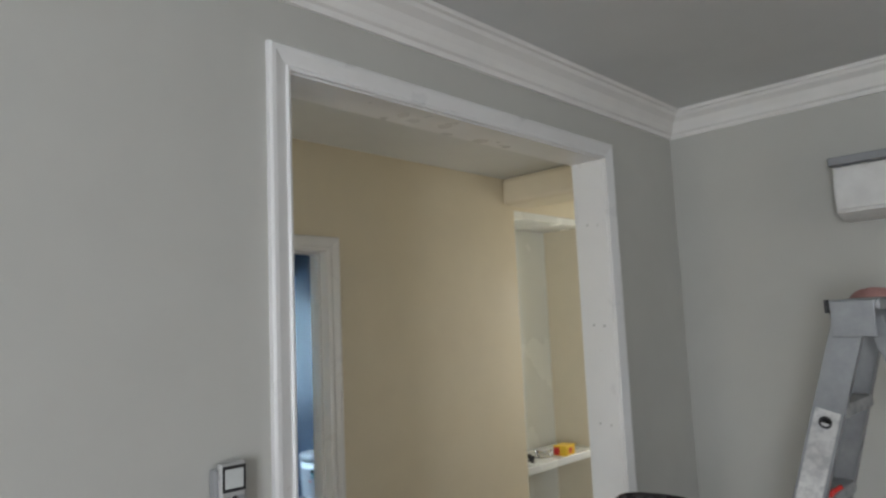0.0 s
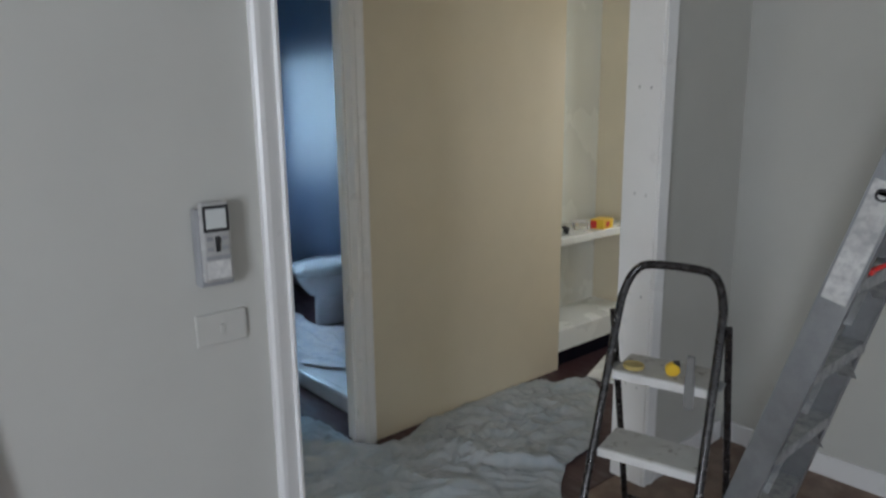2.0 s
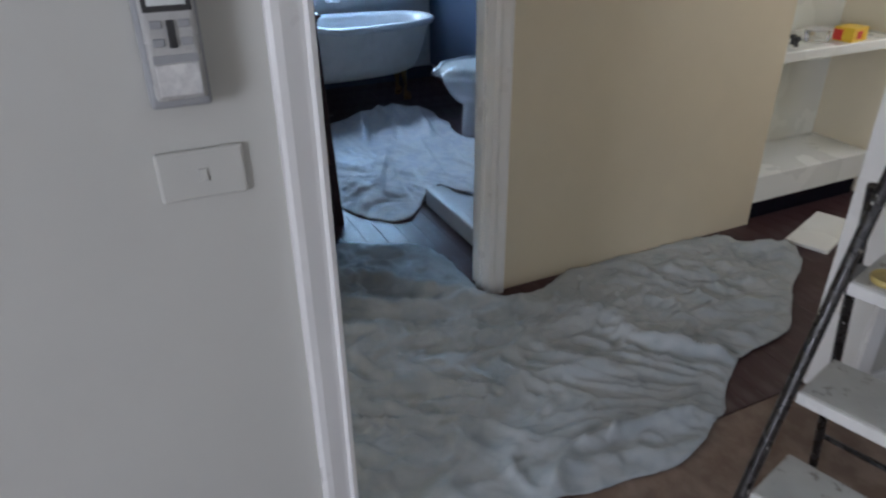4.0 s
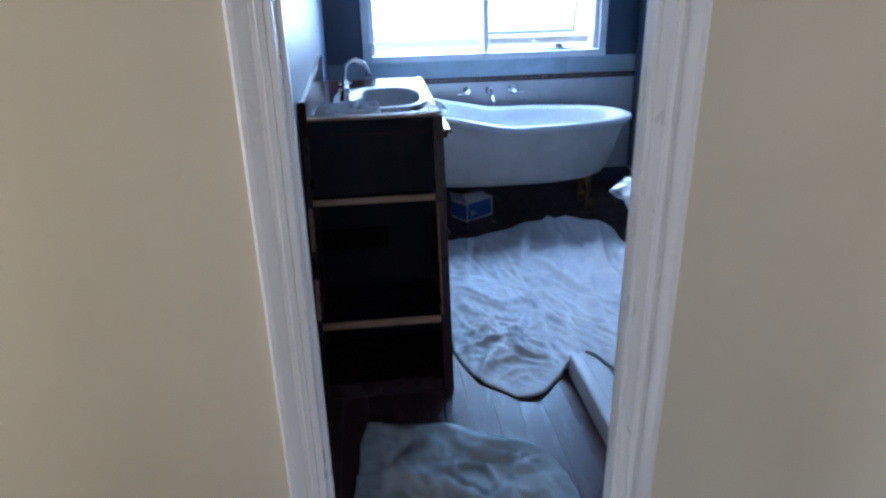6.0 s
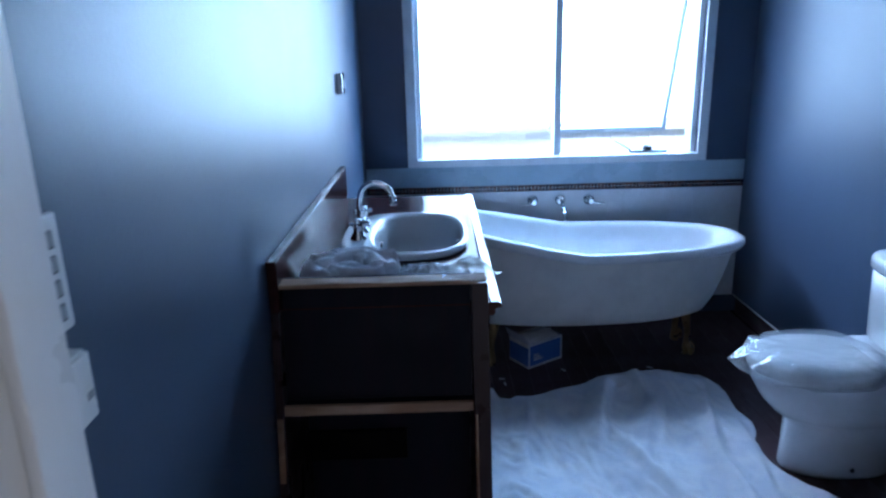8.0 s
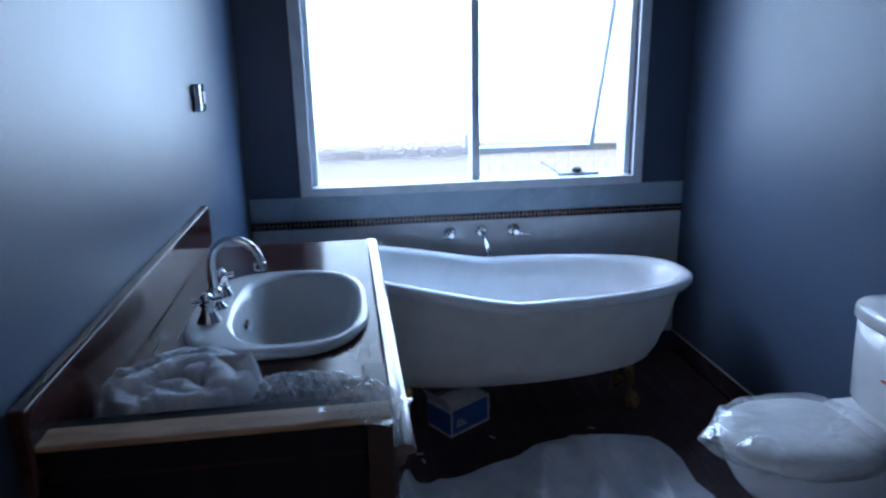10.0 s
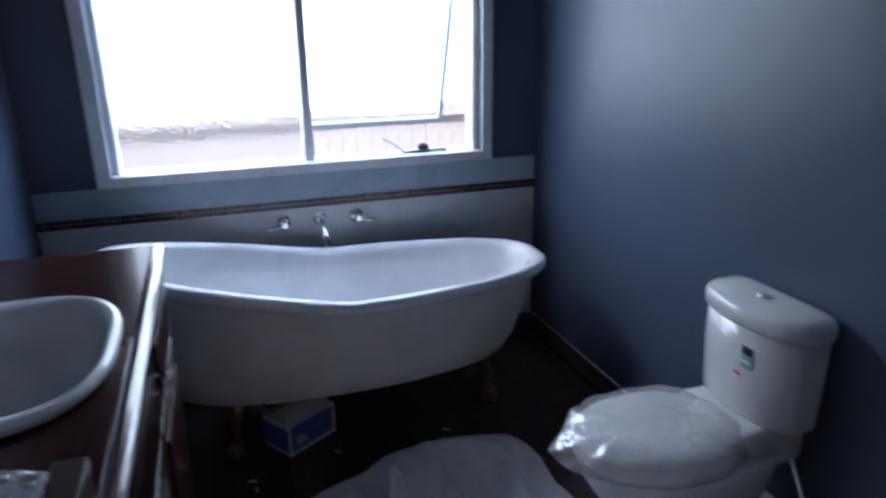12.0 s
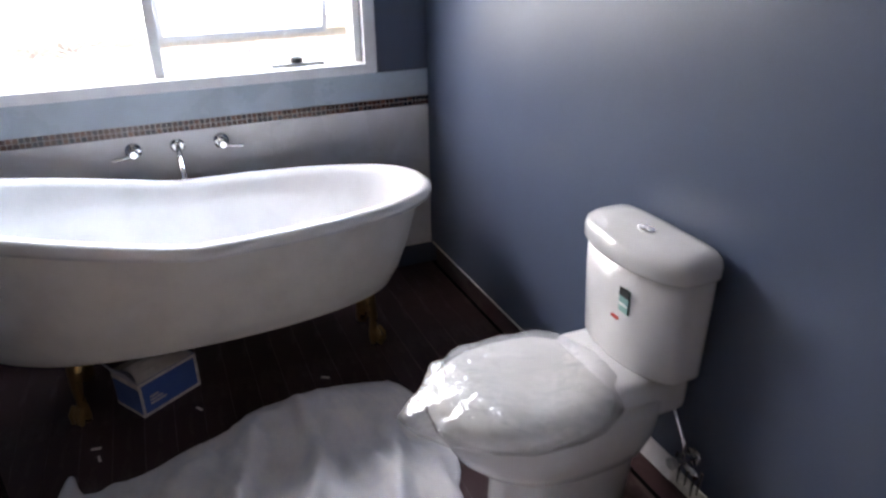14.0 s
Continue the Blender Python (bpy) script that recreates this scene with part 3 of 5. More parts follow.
# wall taps and spout above the bath
for ty in (1.937, 2.237):
    tp = thing("wall_tap", "chrome lever tap on the tiled wall", "tap", "bath taps", at=pose(BATH_W + 0.008, ty, 0.668))
    part("flange", lathe([(0, 0), (0.028, 0), (0.028, 0.006), (0.02, 0.012), (0, 0.012)], (0, 0, 0), 20, "x"), M_CHROME, tp, smooth=False)
    part("spindle", lathe([(0.014, 0.01), (0.014, 0.04), (0.017, 0.042), (0.017, 0.06), (0.012, 0.066), (0, 0.066)], (0, 0, 0), 16, "x"), M_CHROME, tp)
    part("lever", tube([(0.055, -0.005 if ty > 2 else 0.005, 0), (0.058, 0.03 if ty > 2 else -0.03, -0.008), (0.06, 0.07 if ty > 2 else -0.07, -0.012)], [0.009, 0.007, 0.006]), M_CHROME, tp)
sp_t = thing("bath_spout", "chrome swan spout on the tiled wall", "tap", "bath taps", at=pose(BATH_W + 0.008, 2.085, 0.668))
part("flange", lathe([(0, 0), (0.026, 0), (0.026, 0.006), (0.018, 0.014), (0, 0.014)], (0, 0, 0), 20, "x"), M_CHROME, sp_t)
part("spout", tube(smooth_path([(0.0, 0, 0), (0.05, 0, 0.002), (0.10, 0, -0.02), (0.15, 0, -0.05), (0.175, 0, -0.075)], 5), 0.011, 12), M_CHROME, sp_t, smooth=True)

# ---- vanity ----
VX0, VX1, VY0, VY1, VTOP = -3.495, -4.66, 1.058, 1.53, 0.922
van = thing("vanity_cabinet", "dark red timber vanity with open end shelves", "vanity")
car = bmesh.new()
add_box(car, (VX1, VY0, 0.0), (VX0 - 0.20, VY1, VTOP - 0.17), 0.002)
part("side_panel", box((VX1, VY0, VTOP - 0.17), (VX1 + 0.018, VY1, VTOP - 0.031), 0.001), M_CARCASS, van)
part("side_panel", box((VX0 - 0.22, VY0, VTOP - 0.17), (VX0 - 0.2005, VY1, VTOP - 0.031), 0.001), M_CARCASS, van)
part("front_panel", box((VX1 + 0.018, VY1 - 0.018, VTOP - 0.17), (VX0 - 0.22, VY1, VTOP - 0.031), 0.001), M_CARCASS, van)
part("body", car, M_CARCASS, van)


def end_x(z):
    """The open end rakes out towards the floor."""
    return VX0 - 0.010 + 0.182 * (VTOP + 0.052 - z)


def raked(y0, y1, z0, z1, back, inset=0.0):
    """A board of the raked end between two heights, from x = back out to the end."""
    bm = add_loft(bmesh.new(), [[(back, y, z0), (end_x(z0) - inset, y, z0), (end_x(z1) - inset, y, z1), (back, y, z1)] for y in (y0, y1)])
    bmesh.ops.recalc_face_normals(bm, faces=bm.faces)
    bmesh.ops.bevel(bm, geom=list(bm.edges), offset=0.0015, segments=1, affect="EDGES")
    return bm


part("end_stile", raked(VY1 - 0.036, VY1, 0, VTOP + 0.052, VX0 - 0.20), M_ENDWOOD, van)
part("end_stile", raked(VY0, VY0 + 0.018, 0, VTOP + 0.052, VX0 - 0.20, 0.003), M_ENDWOOD, van)
for z0, z1 in ((0.30, 0.445), (0.545, 0.69)):
    part("end_stile_edge", raked(VY0 + 0.002, VY0 + 0.016, z0, z1, VX0 - 0.03, 0.0005), M_RAWWOOD, van, "raw timber edge")
part("end_stile_edge", raked(VY1 - 0.034, VY1 - 0.028, 0.29, 0.69, VX0 - 0.03, -0.0012), M_RAWWOOD, van, "worn raw timber edge")
# Dark sheet across the top bay, added to stand for its shaded inside.
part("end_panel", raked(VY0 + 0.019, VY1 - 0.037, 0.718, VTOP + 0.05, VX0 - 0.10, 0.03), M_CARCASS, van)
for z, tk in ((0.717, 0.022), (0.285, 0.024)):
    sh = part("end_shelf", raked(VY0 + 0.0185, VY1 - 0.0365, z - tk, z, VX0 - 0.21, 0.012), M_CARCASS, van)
    part("shelf_edge", raked(VY0 + 0.019, VY1 - 0.037, z - tk + 0.0005, z - 0.0005, VX0 + 0.012, 0.003) if z < 0.5 else raked(VY0 + 0.019, VY1 - 0.037, z - tk + 0.0005, z - 0.0005, VX0 - 0.01, 0.003), M_RAWWOOD, sh, "raw timber shelf edge")
part("back_rail", box((VX0 - 0.1995, VY0 + 0.019, 0.44), (VX0 - 0.18, VY1 - 0.2, 0.52), 0.002), M_GAP, van, "black strip across the open back")
part("end_capping", box((VX0 - 0.056, VY0 + 0.002, VTOP + 0.0525), (VX0 - 0.008, VY1 - 0.002, VTOP + 0.062), 0.003), M_RAWWOOD, van, "raw timber capping strip")
part("plinth", raked(VY0 + 0.019, VY1 - 0.037, 0, 0.055, VX0 - 0.15, 0.008), M_ENDWOOD, van)
for k in range(2):
    a = VX0 - 0.23 - k * 0.475
    for z0, z1 in ((0.70, 0.895), (0.09, 0.685)):
        d = part("door" if z0 < 0.5 else "drawer", box((a - 0.46, VY1, z0), (a, VY1 + 0.018, z1), 0.004), M_WOOD, van)
        part("panel", box((a - 0.41, VY1 + 0.0178, z0 + 0.05), (a - 0.05, VY1 + 0.024, z1 - 0.05), 0.005), M_WOOD, d)
        part("knob", lathe([(0.006, 0), (0.006, 0.012), (0.015, 0.02), (0.014, 0.028), (0, 0.032)], (a - (0.43 if k == 0 else 0.03), VY1 + 0.018, (z0 + z1) / 2), 14, "y"), M_CHROME, d, "small chrome knob")
top_t = thing("vanity_worktop", "glossy dark red timber worktop with moulded edge", "worktop")
prof = [(0, -0.03), (0.012, -0.03), (0.016, -0.022), (0.016, -0.014), (0.022, -0.013), (0.029, -0.011), (0.031, -0.007), (0.029, -0.003), (0.023, 0.0015), (0.015, 0.003), (0.006, 0.0022), (0, 0)]
bm = add_loft(bmesh.new(), [[(x, VY1 + 0.002 + d, VTOP + z) for d, z in prof] for x in (VX0 - 0.032, VX1 - 0.02)])
bmesh.ops.recalc_face_normals(bm, faces=bm.faces)
part("front_edge", bm, M_EDGE, top_t, "lacquered moulded front edge")
slab = bmesh.new()
sx0, sx1, sy0, sy1, sn = VX1 - 0.02, VX0 - 0.03, VY0, VY1 + 0.002, 64
hx, hy = -4.10, 1.365
hole, edge_ring = [], []
for k in range(sn):
    a = 2 * math.pi * (k + 0.5) / sn
    c, q = math.cos(a), math.sin(a)
    hole.append((hx + math.copysign(abs(c) ** 0.72, c) * 0.222, hy + math.copysign(abs(q) ** 0.72, q) * 0.142))
    u = min(((sx1 if c > 0 else sx0) - hx) / c, ((sy1 if q > 0 else sy0) - hy) / q)
    edge_ring.append([hx + c * u, hy + q * u])
for cx_, cy_ in ((sx0, sy0), (sx0, sy1), (sx1, sy0), (sx1, sy1)):
    min(edge_ring, key=lambda e: (e[0] - cx_) ** 2 + (e[1] - cy_) ** 2)[:] = [cx_, cy_]
add_loft(slab, [[(x, y, VTOP - 0.03) for x, y in hole], [(x, y, VTOP - 0.03) for x, y in edge_ring], [(x, y, VTOP) for x, y in edge_ring], [(x, y, VTOP) for x, y in hole], [(x, y, VTOP - 0.03) for x, y in hole]], True, (False, False))
bmesh.ops.remove_doubles(slab, verts=slab.verts, dist=1e-5)
bmesh.ops.recalc_face_normals(slab, faces=slab.faces)
part("slab", slab, M_WOOD, top_t)
part("upstand", box((VX1 - 0.06, VY0, VTOP + 0.0005), (VX0 - 0.0, VY0 + 0.022, VTOP + 0.118), 0.004), M_WOOD, top_t, "dark timber upstand against the wall")

# ---- outside the bathroom window ----
tagged(part("ground", box((-300, -300, -0.35), (300, 300, -0.30), 0), M_GRASS), "dry lawn outside the house", "ground", kind="structure")
glow = bpy.data.materials.new("bright_overcast_haze")
glow.use_nodes = True
glow.node_tree.nodes["Principled BSDF"].inputs["Base Color"].default_value = (0.8, 0.85, 0.9, 1)
glow.node_tree.nodes["Principled BSDF"].inputs["Emission Color"].default_value = (0.54, 0.81, 1.0, 1)
glow.node_tree.nodes["Principled BSDF"].inputs["Emission Strength"].default_value = 8.2
tagged(part("backdrop", box((-16.2, -14, -0.3), (-16, 18, 12), 0), glow), "bright hazy overcast sky beyond the fence", "backdrop", kind="structure")
fence = thing("paling_fence", "pale weathered paling fence outside the window", "fence", at=pose(-8.2, 2, -0.3))
pal = bpy.data.meshes.new("paling")
b = box((0, -0.055, 0.0), (0.018, 0.055, 1.13), 0)
b.to_mesh(pal)
b.free()
pal.materials.append(M_FENCE)
rng = random.Random(8)
for k in range(56):
    o = new("paling", pal)
    o.parent = fence
    o.location = (rng.uniform(0, 0.006), -3.1 + k * 0.112, rng.uniform(-0.015, 0.015))
for z in (0.25, 1.03):
    part("rail", box((0.02, -3.2, z), (0.07, 3.2, z + 0.09), 0.005), M_FENCE, fence)

# ---- basin, taps and litter on the vanity ----
CX, CY = -4.10, 1.33
sink = thing("inset_basin", "white ceramic inset basin in the dark worktop", "basin", at=pose(CX, CY, VTOP))


def oval(rx, ry, cx, cy, z, p=0.72, n=56):
    out = []
    for k in range(n):
        a = 2 * math.pi * k / n
        c, q = math.cos(a), math.sin(a)
        out.append((cx + math.copysign(abs(c) ** p, c) * rx, cy + math.copysign(abs(q) ** p, q) * ry, z))
    return out


part("rim", add_loft(bmesh.new(), [oval(0.248, 0.182, 0, 0, 0.001), oval(0.252, 0.187, 0, 0, 0.006), oval(0.25, 0.185, 0, 0, 0.014), oval(0.24, 0.176, 0, 0, 0.019), oval(0.215, 0.137, 0, 0.033, 0.017), oval(0.207, 0.129, 0, 0.035, 0.010)], True, (False, False)), M_CERAMIC, sink, smooth=True)
bowl = part("bowl", add_loft(bmesh.new(), [oval(0.207, 0.129, 0, 0.035, 0.010), oval(0.195, 0.117, 0, 0.037, -0.01), oval(0.18, 0.108, 0, 0.037, -0.06), oval(0.14, 0.085, 0, 0.037, -0.105), oval(0.05, 0.035, 0, 0.037, -0.122)], True, (False, True)), M_CERAMIC, sink, smooth=True)
part("overflow_slot", box((-0.022, -0.0795, -0.030), (0.012, -0.0725, -0.020), 0.002), M_BLACK, bowl)
part("waste", lathe([(0, 0), (0.021, 0), (0.021, 0.004), (0.012, 0.005), (0, 0.003)], (0, 0.037, -0.122), 18), M_CHROME, bowl)
mixer = thing("basin_tap", "chrome gooseneck basin tap with two cross handles", "tap", at=pose(CX, CY - 0.134, VTOP + 0.017) @ Matrix.Scale(0.95, 4))
part("spout_base", lathe([(0, 0), (0.026, 0), (0.026, 0.006), (0.017, 0.016), (0.015, 0.035), (0.018, 0.04), (0.014, 0.046), (0.011, 0.05), (0, 0.05)]), M_CHROME, mixer, smooth=True)
part("spout", tube(smooth_path([(0, 0, 0.045), (0, 0, 0.105), (0, 0.012, 0.140), (0, 0.042, 0.157), (0, 0.078, 0.148), (0, 0.1, 0.12), (0, 0.104, 0.098)], 6), 0.0095, 12), M_CHROME, mixer, smooth=True)
part("nozzle", lathe([(0.009, 0), (0.013, 0.004), (0.013, 0.016), (0.0098, 0.02)], (0, 0.104, 0.085), 14), M_CHROME, mixer)
for dx in (-0.085, 0.085):
    h = part("handle", lathe([(0, 0), (0.026, 0), (0.026, 0.005), (0.016, 0.022), (0.013, 0.036), (0.017, 0.042), (0.012, 0.05), (0.012, 0.06), (0.008, 0.066), (0, 0.067)], (dx, 0, 0)), M_CHROME, mixer, "chrome cross handle", smooth=True)
    cr = bmesh.new()
    for a in (25, 115):
        d = Vector((math.cos(radians(a)), math.sin(radians(a)), 0)) * 0.03
        add_tube(cr, [Vector((dx, 0, 0.05)) - d, Vector((dx, 0, 0.05)), Vector((dx, 0, 0.05)) + d], [0.0065, 0.005, 0.0065], 8)
    part("cross", cr, M_CHROME, h)


def crumple(size, cells, height, seed, folds=3.0, flat=0.25):
    """A crumpled heap of cloth or film: a domed sheet with folded noise."""
    bm = bmesh.new()
    nx, ny = cells
    grid = []
    off = Vector((seed * 7.3, seed * 3.1, 0))
    for i in range(nx + 1):
        row = []
        for j in range(ny + 1):
            u, v = i / nx * 2 - 1, j / ny * 2 - 1
            r = min(1.0, (abs(u) ** 3 + abs(v) ** 3) ** (1 / 3))
            q = Vector((u * folds, v * folds, 0)) + off
            w = Vector((noise.noise(q * 0.7), noise.noise(q * 0.7 + Vector((5, 9, 2))), 0))
            ridge = 1 - abs(noise.noise(q + w * 1.2)) * 2
            lift = (1 - r ** 2.5) * (flat + (1 - flat) * max(0, ridge)) + 0.1 * noise.noise(q * 2.7)
            edge = 1 + 0.14 * noise.noise(Vector((math.atan2(v, u) * 1.3, seed, 3)))
            row.append(bm.verts.new((u * size[0] / 2 * edge + w.x * size[0] * 0.05, v * size[1] / 2 * edge + w.y * size[1] * 0.05, max(0.001, height * lift * (r < 0.999) + 0.002))))
        grid.append(row)
    for i in range(nx):
        for j in range(ny):
            bm.faces.new((grid[i][j], grid[i + 1][j], grid[i + 1][j + 1], grid[i][j + 1]))
    return bm


towel = thing("crumpled_towel", "crumpled grey towel heaped on the vanity", "towel", at=pose(-3.705, 1.208, VTOP + 0.001, 0, 0, 80))


def towel_heap(rx, ry, folds, n=90):
    """A heap of thick towelling: soft rolls, each a curved line with a radius and a base height, over a ragged flat layer."""
    rolls = [([Vector((p.x, p.y)) for p in smooth_path([(x, y, 0) for x, y in line], 6)], r, z0) for line, r, z0 in folds]
    bm = bmesh.new()
    grid = []
    for i in range(n + 1):
        row = []
        for j in range(n + 1):
            u, v = i / n * 2 - 1, j / n * 2 - 1
            k = math.hypot(u, v) / max(abs(u), abs(v), 1e-6) if (u or v) else 1
            u, v = u / k, v / k
            edge = 1 + 0.16 * noise.noise(Vector((u * 1.6 + 4, v * 1.6, 0.3)))
            x, y = rx * u * edge, ry * v * edge
            w = Vector((x + 0.012 * noise.noise(Vector((x * 18, y * 18, 2))), y + 0.012 * noise.noise(Vector((x * 18, y * 18, 7)))))
            rim = max(0.0, 1 - math.hypot(u, v) ** 4) ** 0.5
            z = 0.016 * rim
            for line, r, z0 in rolls:
                d = min((w - q).length for q in line)
                if d < r:
                    z = max(z, (z0 + r * 1.15 * math.sqrt(1 - (d / r) ** 2)) * min(1, rim * 1.6))
            z += 0.0025 * rim * noise.noise(Vector((x * 55, y * 55, 3))) + 0.007 * rim * noise.noise(Vector((x * 24, y * 34, 5)))
            row.append(bm.verts.new((x, y, max(0.0, z))))
        grid.append(row)
    for i in range(n):
        for j in range(n):
            bm.faces.new((grid[i][j], grid[i + 1][j], grid[i + 1][j + 1], grid[i][j + 1]))
    for _ in range(1):
        bmesh.ops.smooth_vert(bm, verts=bm.verts, factor=0.5, use_axis_x=True, use_axis_y=True, use_axis_z=True)
    return bm


bm = towel_heap(0.118, 0.122, [([(-0.1, -0.05), (-0.065, 0.06), (0.02, 0.095), (0.09, 0.05)], 0.036, 0.012), ([(-0.055, -0.03), (-0.015, 0.035), (0.05, 0.025), (0.075, -0.03)], 0.032, 0.03),
                               ([(-0.1, -0.085), (0.0, -0.075), (0.09, -0.085)], 0.036, 0.012), ([(0.105, 0.0), (0.06, -0.055), (0.0, -0.03)], 0.024, 0.03),
                               ([(-0.085, 0.0), (-0.03, 0.065), (0.03, 0.06)], 0.016, 0.046), ([(-0.02, -0.055), (0.04, -0.085), (0.09, -0.06)], 0.016, 0.042), ([(-0.1, -0.02), (-0.07, -0.06), (-0.03, -0.1)], 0.018, 0.034),
                               ([(0.02, 0.0), (0.06, 0.045), (0.1, 0.05)], 0.015, 0.05)])
part("fold", bm, M_TOWEL, towel, smooth=True)
bag = thing("plastic_packet", "crinkled clear plastic packet on the vanity", "plastic bag", at=pose(-3.70, 1.398, VTOP + 0.001, 0, 0, -8))
part("film", crumple((0.135, 0.20), (40, 52), 0.036, 5, 5.2, 0.45), M_PACKET, bag, smooth=False)
part("contents", crumple((0.085, 0.14), (20, 20), 0.010, 7, 2.5, 0.6), M_CARD, bag, "grey card inside")
scrap = thing("plastic_scrap", "torn clear plastic scrap on the vanity end", "plastic bag", at=pose(-3.535, 1.495, VTOP + 0.0625, 0, 0, 60))
part("film", crumple((0.11, 0.075), (26, 26), 0.042, 3, 4.0, 0.4), M_CLEARBAG, scrap)

# ---- toilet ----
TX, TY = -4.205, BATH_R
wc = thing("toilet", "white ceramic close-coupled toilet, seat wrapped in clear plastic", "toilet", at=pose(TX, TY, 0))


def pan_ring(u0, u1, w, z, p=1.02, n=40):
    c, h = (u0 + u1) / 2, (u1 - u0) / 2
    out = []
    for k in range(n):
        a = 2 * math.pi * k / n
        co, si = math.cos(a), math.sin(a)
        out.append((math.copysign(abs(co) ** p, co) * w - 0.03 * max(0.0, 1 - z / 0.3), -(c + math.copysign(abs(si) ** (0.95 if si > 0 else 0.6), si) * h), z))
    return out


part("pan", add_loft(bmesh.new(), [pan_ring(0.06, 0.44, 0.100, 0.0), pan_ring(0.06, 0.444, 0.103, 0.012), pan_ring(0.06, 0.446, 0.106, 0.19), pan_ring(0.055, 0.452, 0.112, 0.215), pan_ring(0.05, 0.495, 0.138, 0.235), pan_ring(0.04, 0.545, 0.158, 0.29),
                                   pan_ring(0.03, 0.585, 0.170, 0.36), pan_ring(0.03, 0.592, 0.172, 0.395), pan_ring(0.035, 0.582, 0.166, 0.402)]), M_CERAMIC, wc, smooth=True)
part("deck", box((-0.135, -0.23, 0.34), (0.135, -0.014, 0.457), 0.03, 4), M_CERAMIC, wc, smooth=True)
part("seat", add_loft(bmesh.new(), [pan_ring(0.18, 0.598, 0.174, 0.404, 1.1), pan_ring(0.18, 0.601, 0.177, 0.412, 1.1), pan_ring(0.18, 0.601, 0.177, 0.43, 1.1), pan_ring(0.185, 0.59, 0.166, 0.444, 1.1), pan_ring(0.28, 0.47, 0.08, 0.449, 1.1)]), M_WHITEP, wc, smooth=True)
film = bmesh.new()
rings = []
for i, (g, z) in enumerate(((-0.012, 0.384), (0.002, 0.390), (0.008, 0.400), (0.014, 0.418), (0.008, 0.440), (-0.012, 0.456), (-0.05, 0.462), (-0.1, 0.465), (-0.15, 0.467))):
    ring = pan_ring(0.17 - g, 0.607 + g, 0.18 + g, z + 0.006, 1.2, 140)
    row = []
    for x, y, zz in ring:
        ahead = max(0.0, (-y - 0.475) / 0.14)
        pleat = noise.noise(Vector((math.atan2(y + 0.4, x) * 5.5, i * 0.25, 2)))
        row.append((x * (1 + 0.025 * pleat), y - 0.06 * math.exp(-((i - 3) / 1.3) ** 2) * max(0.0, 1 - abs(x) / 0.13) * ahead ** 2 + (0.008 + 0.008 * ahead) * pleat, zz + (0.009 + 0.016 * ahead) * noise.noise(Vector((x * 19, y * 19, i * 0.5)))))
    rings.append(row)
add_loft(film, rings, True, (False, True))
part("plastic_wrap", film, M_PLASTIC, wc, "crinkled clear plastic wrap", smooth=True)


def cistern_ring(w, d0, d1, z, n=64):
    out = []
    for k in range(n):
        a = 2 * math.pi * k / n
        co, si = math.cos(a), math.sin(a)
        x = math.copysign(abs(co) ** 0.42, co) * w * 1.045 + 0.006
        q = math.copysign(abs(si) ** 0.42, si)
        bow = max(0.0, 1 - (x / w) ** 2) * 0.034 * max(0, q)
        out.append((x, -((d0 + d1) / 2 + (d1 - d0) / 2 * q + bow), z))
    return out


part("cistern", add_loft(bmesh.new(), [cistern_ring(0.148, 0.016, 0.125, 0.455), cistern_ring(0.154, 0.012, 0.130, 0.463), cistern_ring(0.159, 0.012, 0.136, 0.60), cistern_ring(0.161, 0.012, 0.138, 0.706)]), M_CERAMIC, wc, smooth=True)
lid = part("cistern_lid", add_loft(bmesh.new(), [cistern_ring(0.155, 0.012, 0.134, 0.704), cistern_ring(0.165, 0.006, 0.143, 0.706), cistern_ring(0.168, 0.006, 0.147, 0.712), cistern_ring(0.168, 0.006, 0.147, 0.735), cistern_ring(0.165, 0.008, 0.143, 0.748), cistern_ring(0.155, 0.014, 0.132, 0.757), cistern_ring(0.12, 0.03, 0.11, 0.76)]), M_CERAMIC, wc, smooth=True)
btn = part("flush_button", add_loft(bmesh.new(), [oval(0.024, 0.016, 0, -0.085, 0.759, 1), oval(0.024, 0.016, 0, -0.085, 0.764, 1), oval(0.019, 0.012, 0, -0.085, 0.766, 1)]), M_CHROME, lid, "chrome oval flush button")
st = part("rating_sticker", box((0.036, -0.1685, 0.598), (0.068, -0.1635, 0.656), 0), M_GREEN, wc, "dark and teal rating sticker")
part("sticker_head", box((0.0355, -0.1695, 0.636), (0.0685, -0.1675, 0.6565), 0), M_BLACK, st)
part("sticker_bar", box((0.038, -0.1697, 0.614), (0.066, -0.1675, 0.619), 0), M_WHITEP, st)
part("sticker_red", box((0.018, -0.1725, 0.574), (0.040, -0.1675, 0.580), 0), M_RED, wc, "small red print")
part("side_label", box((-0.126, -0.395, 0.06), (-0.1215, -0.355, 0.14), 0), M_GREYP, wc, "grey paper label")
part("fixing_cap", lathe([(0, 0), (0.009, 0), (0.007, 0.005), (0, 0.006)], (0.078, -0.245, 0.04), 12, "x"), M_BLACK, wc)

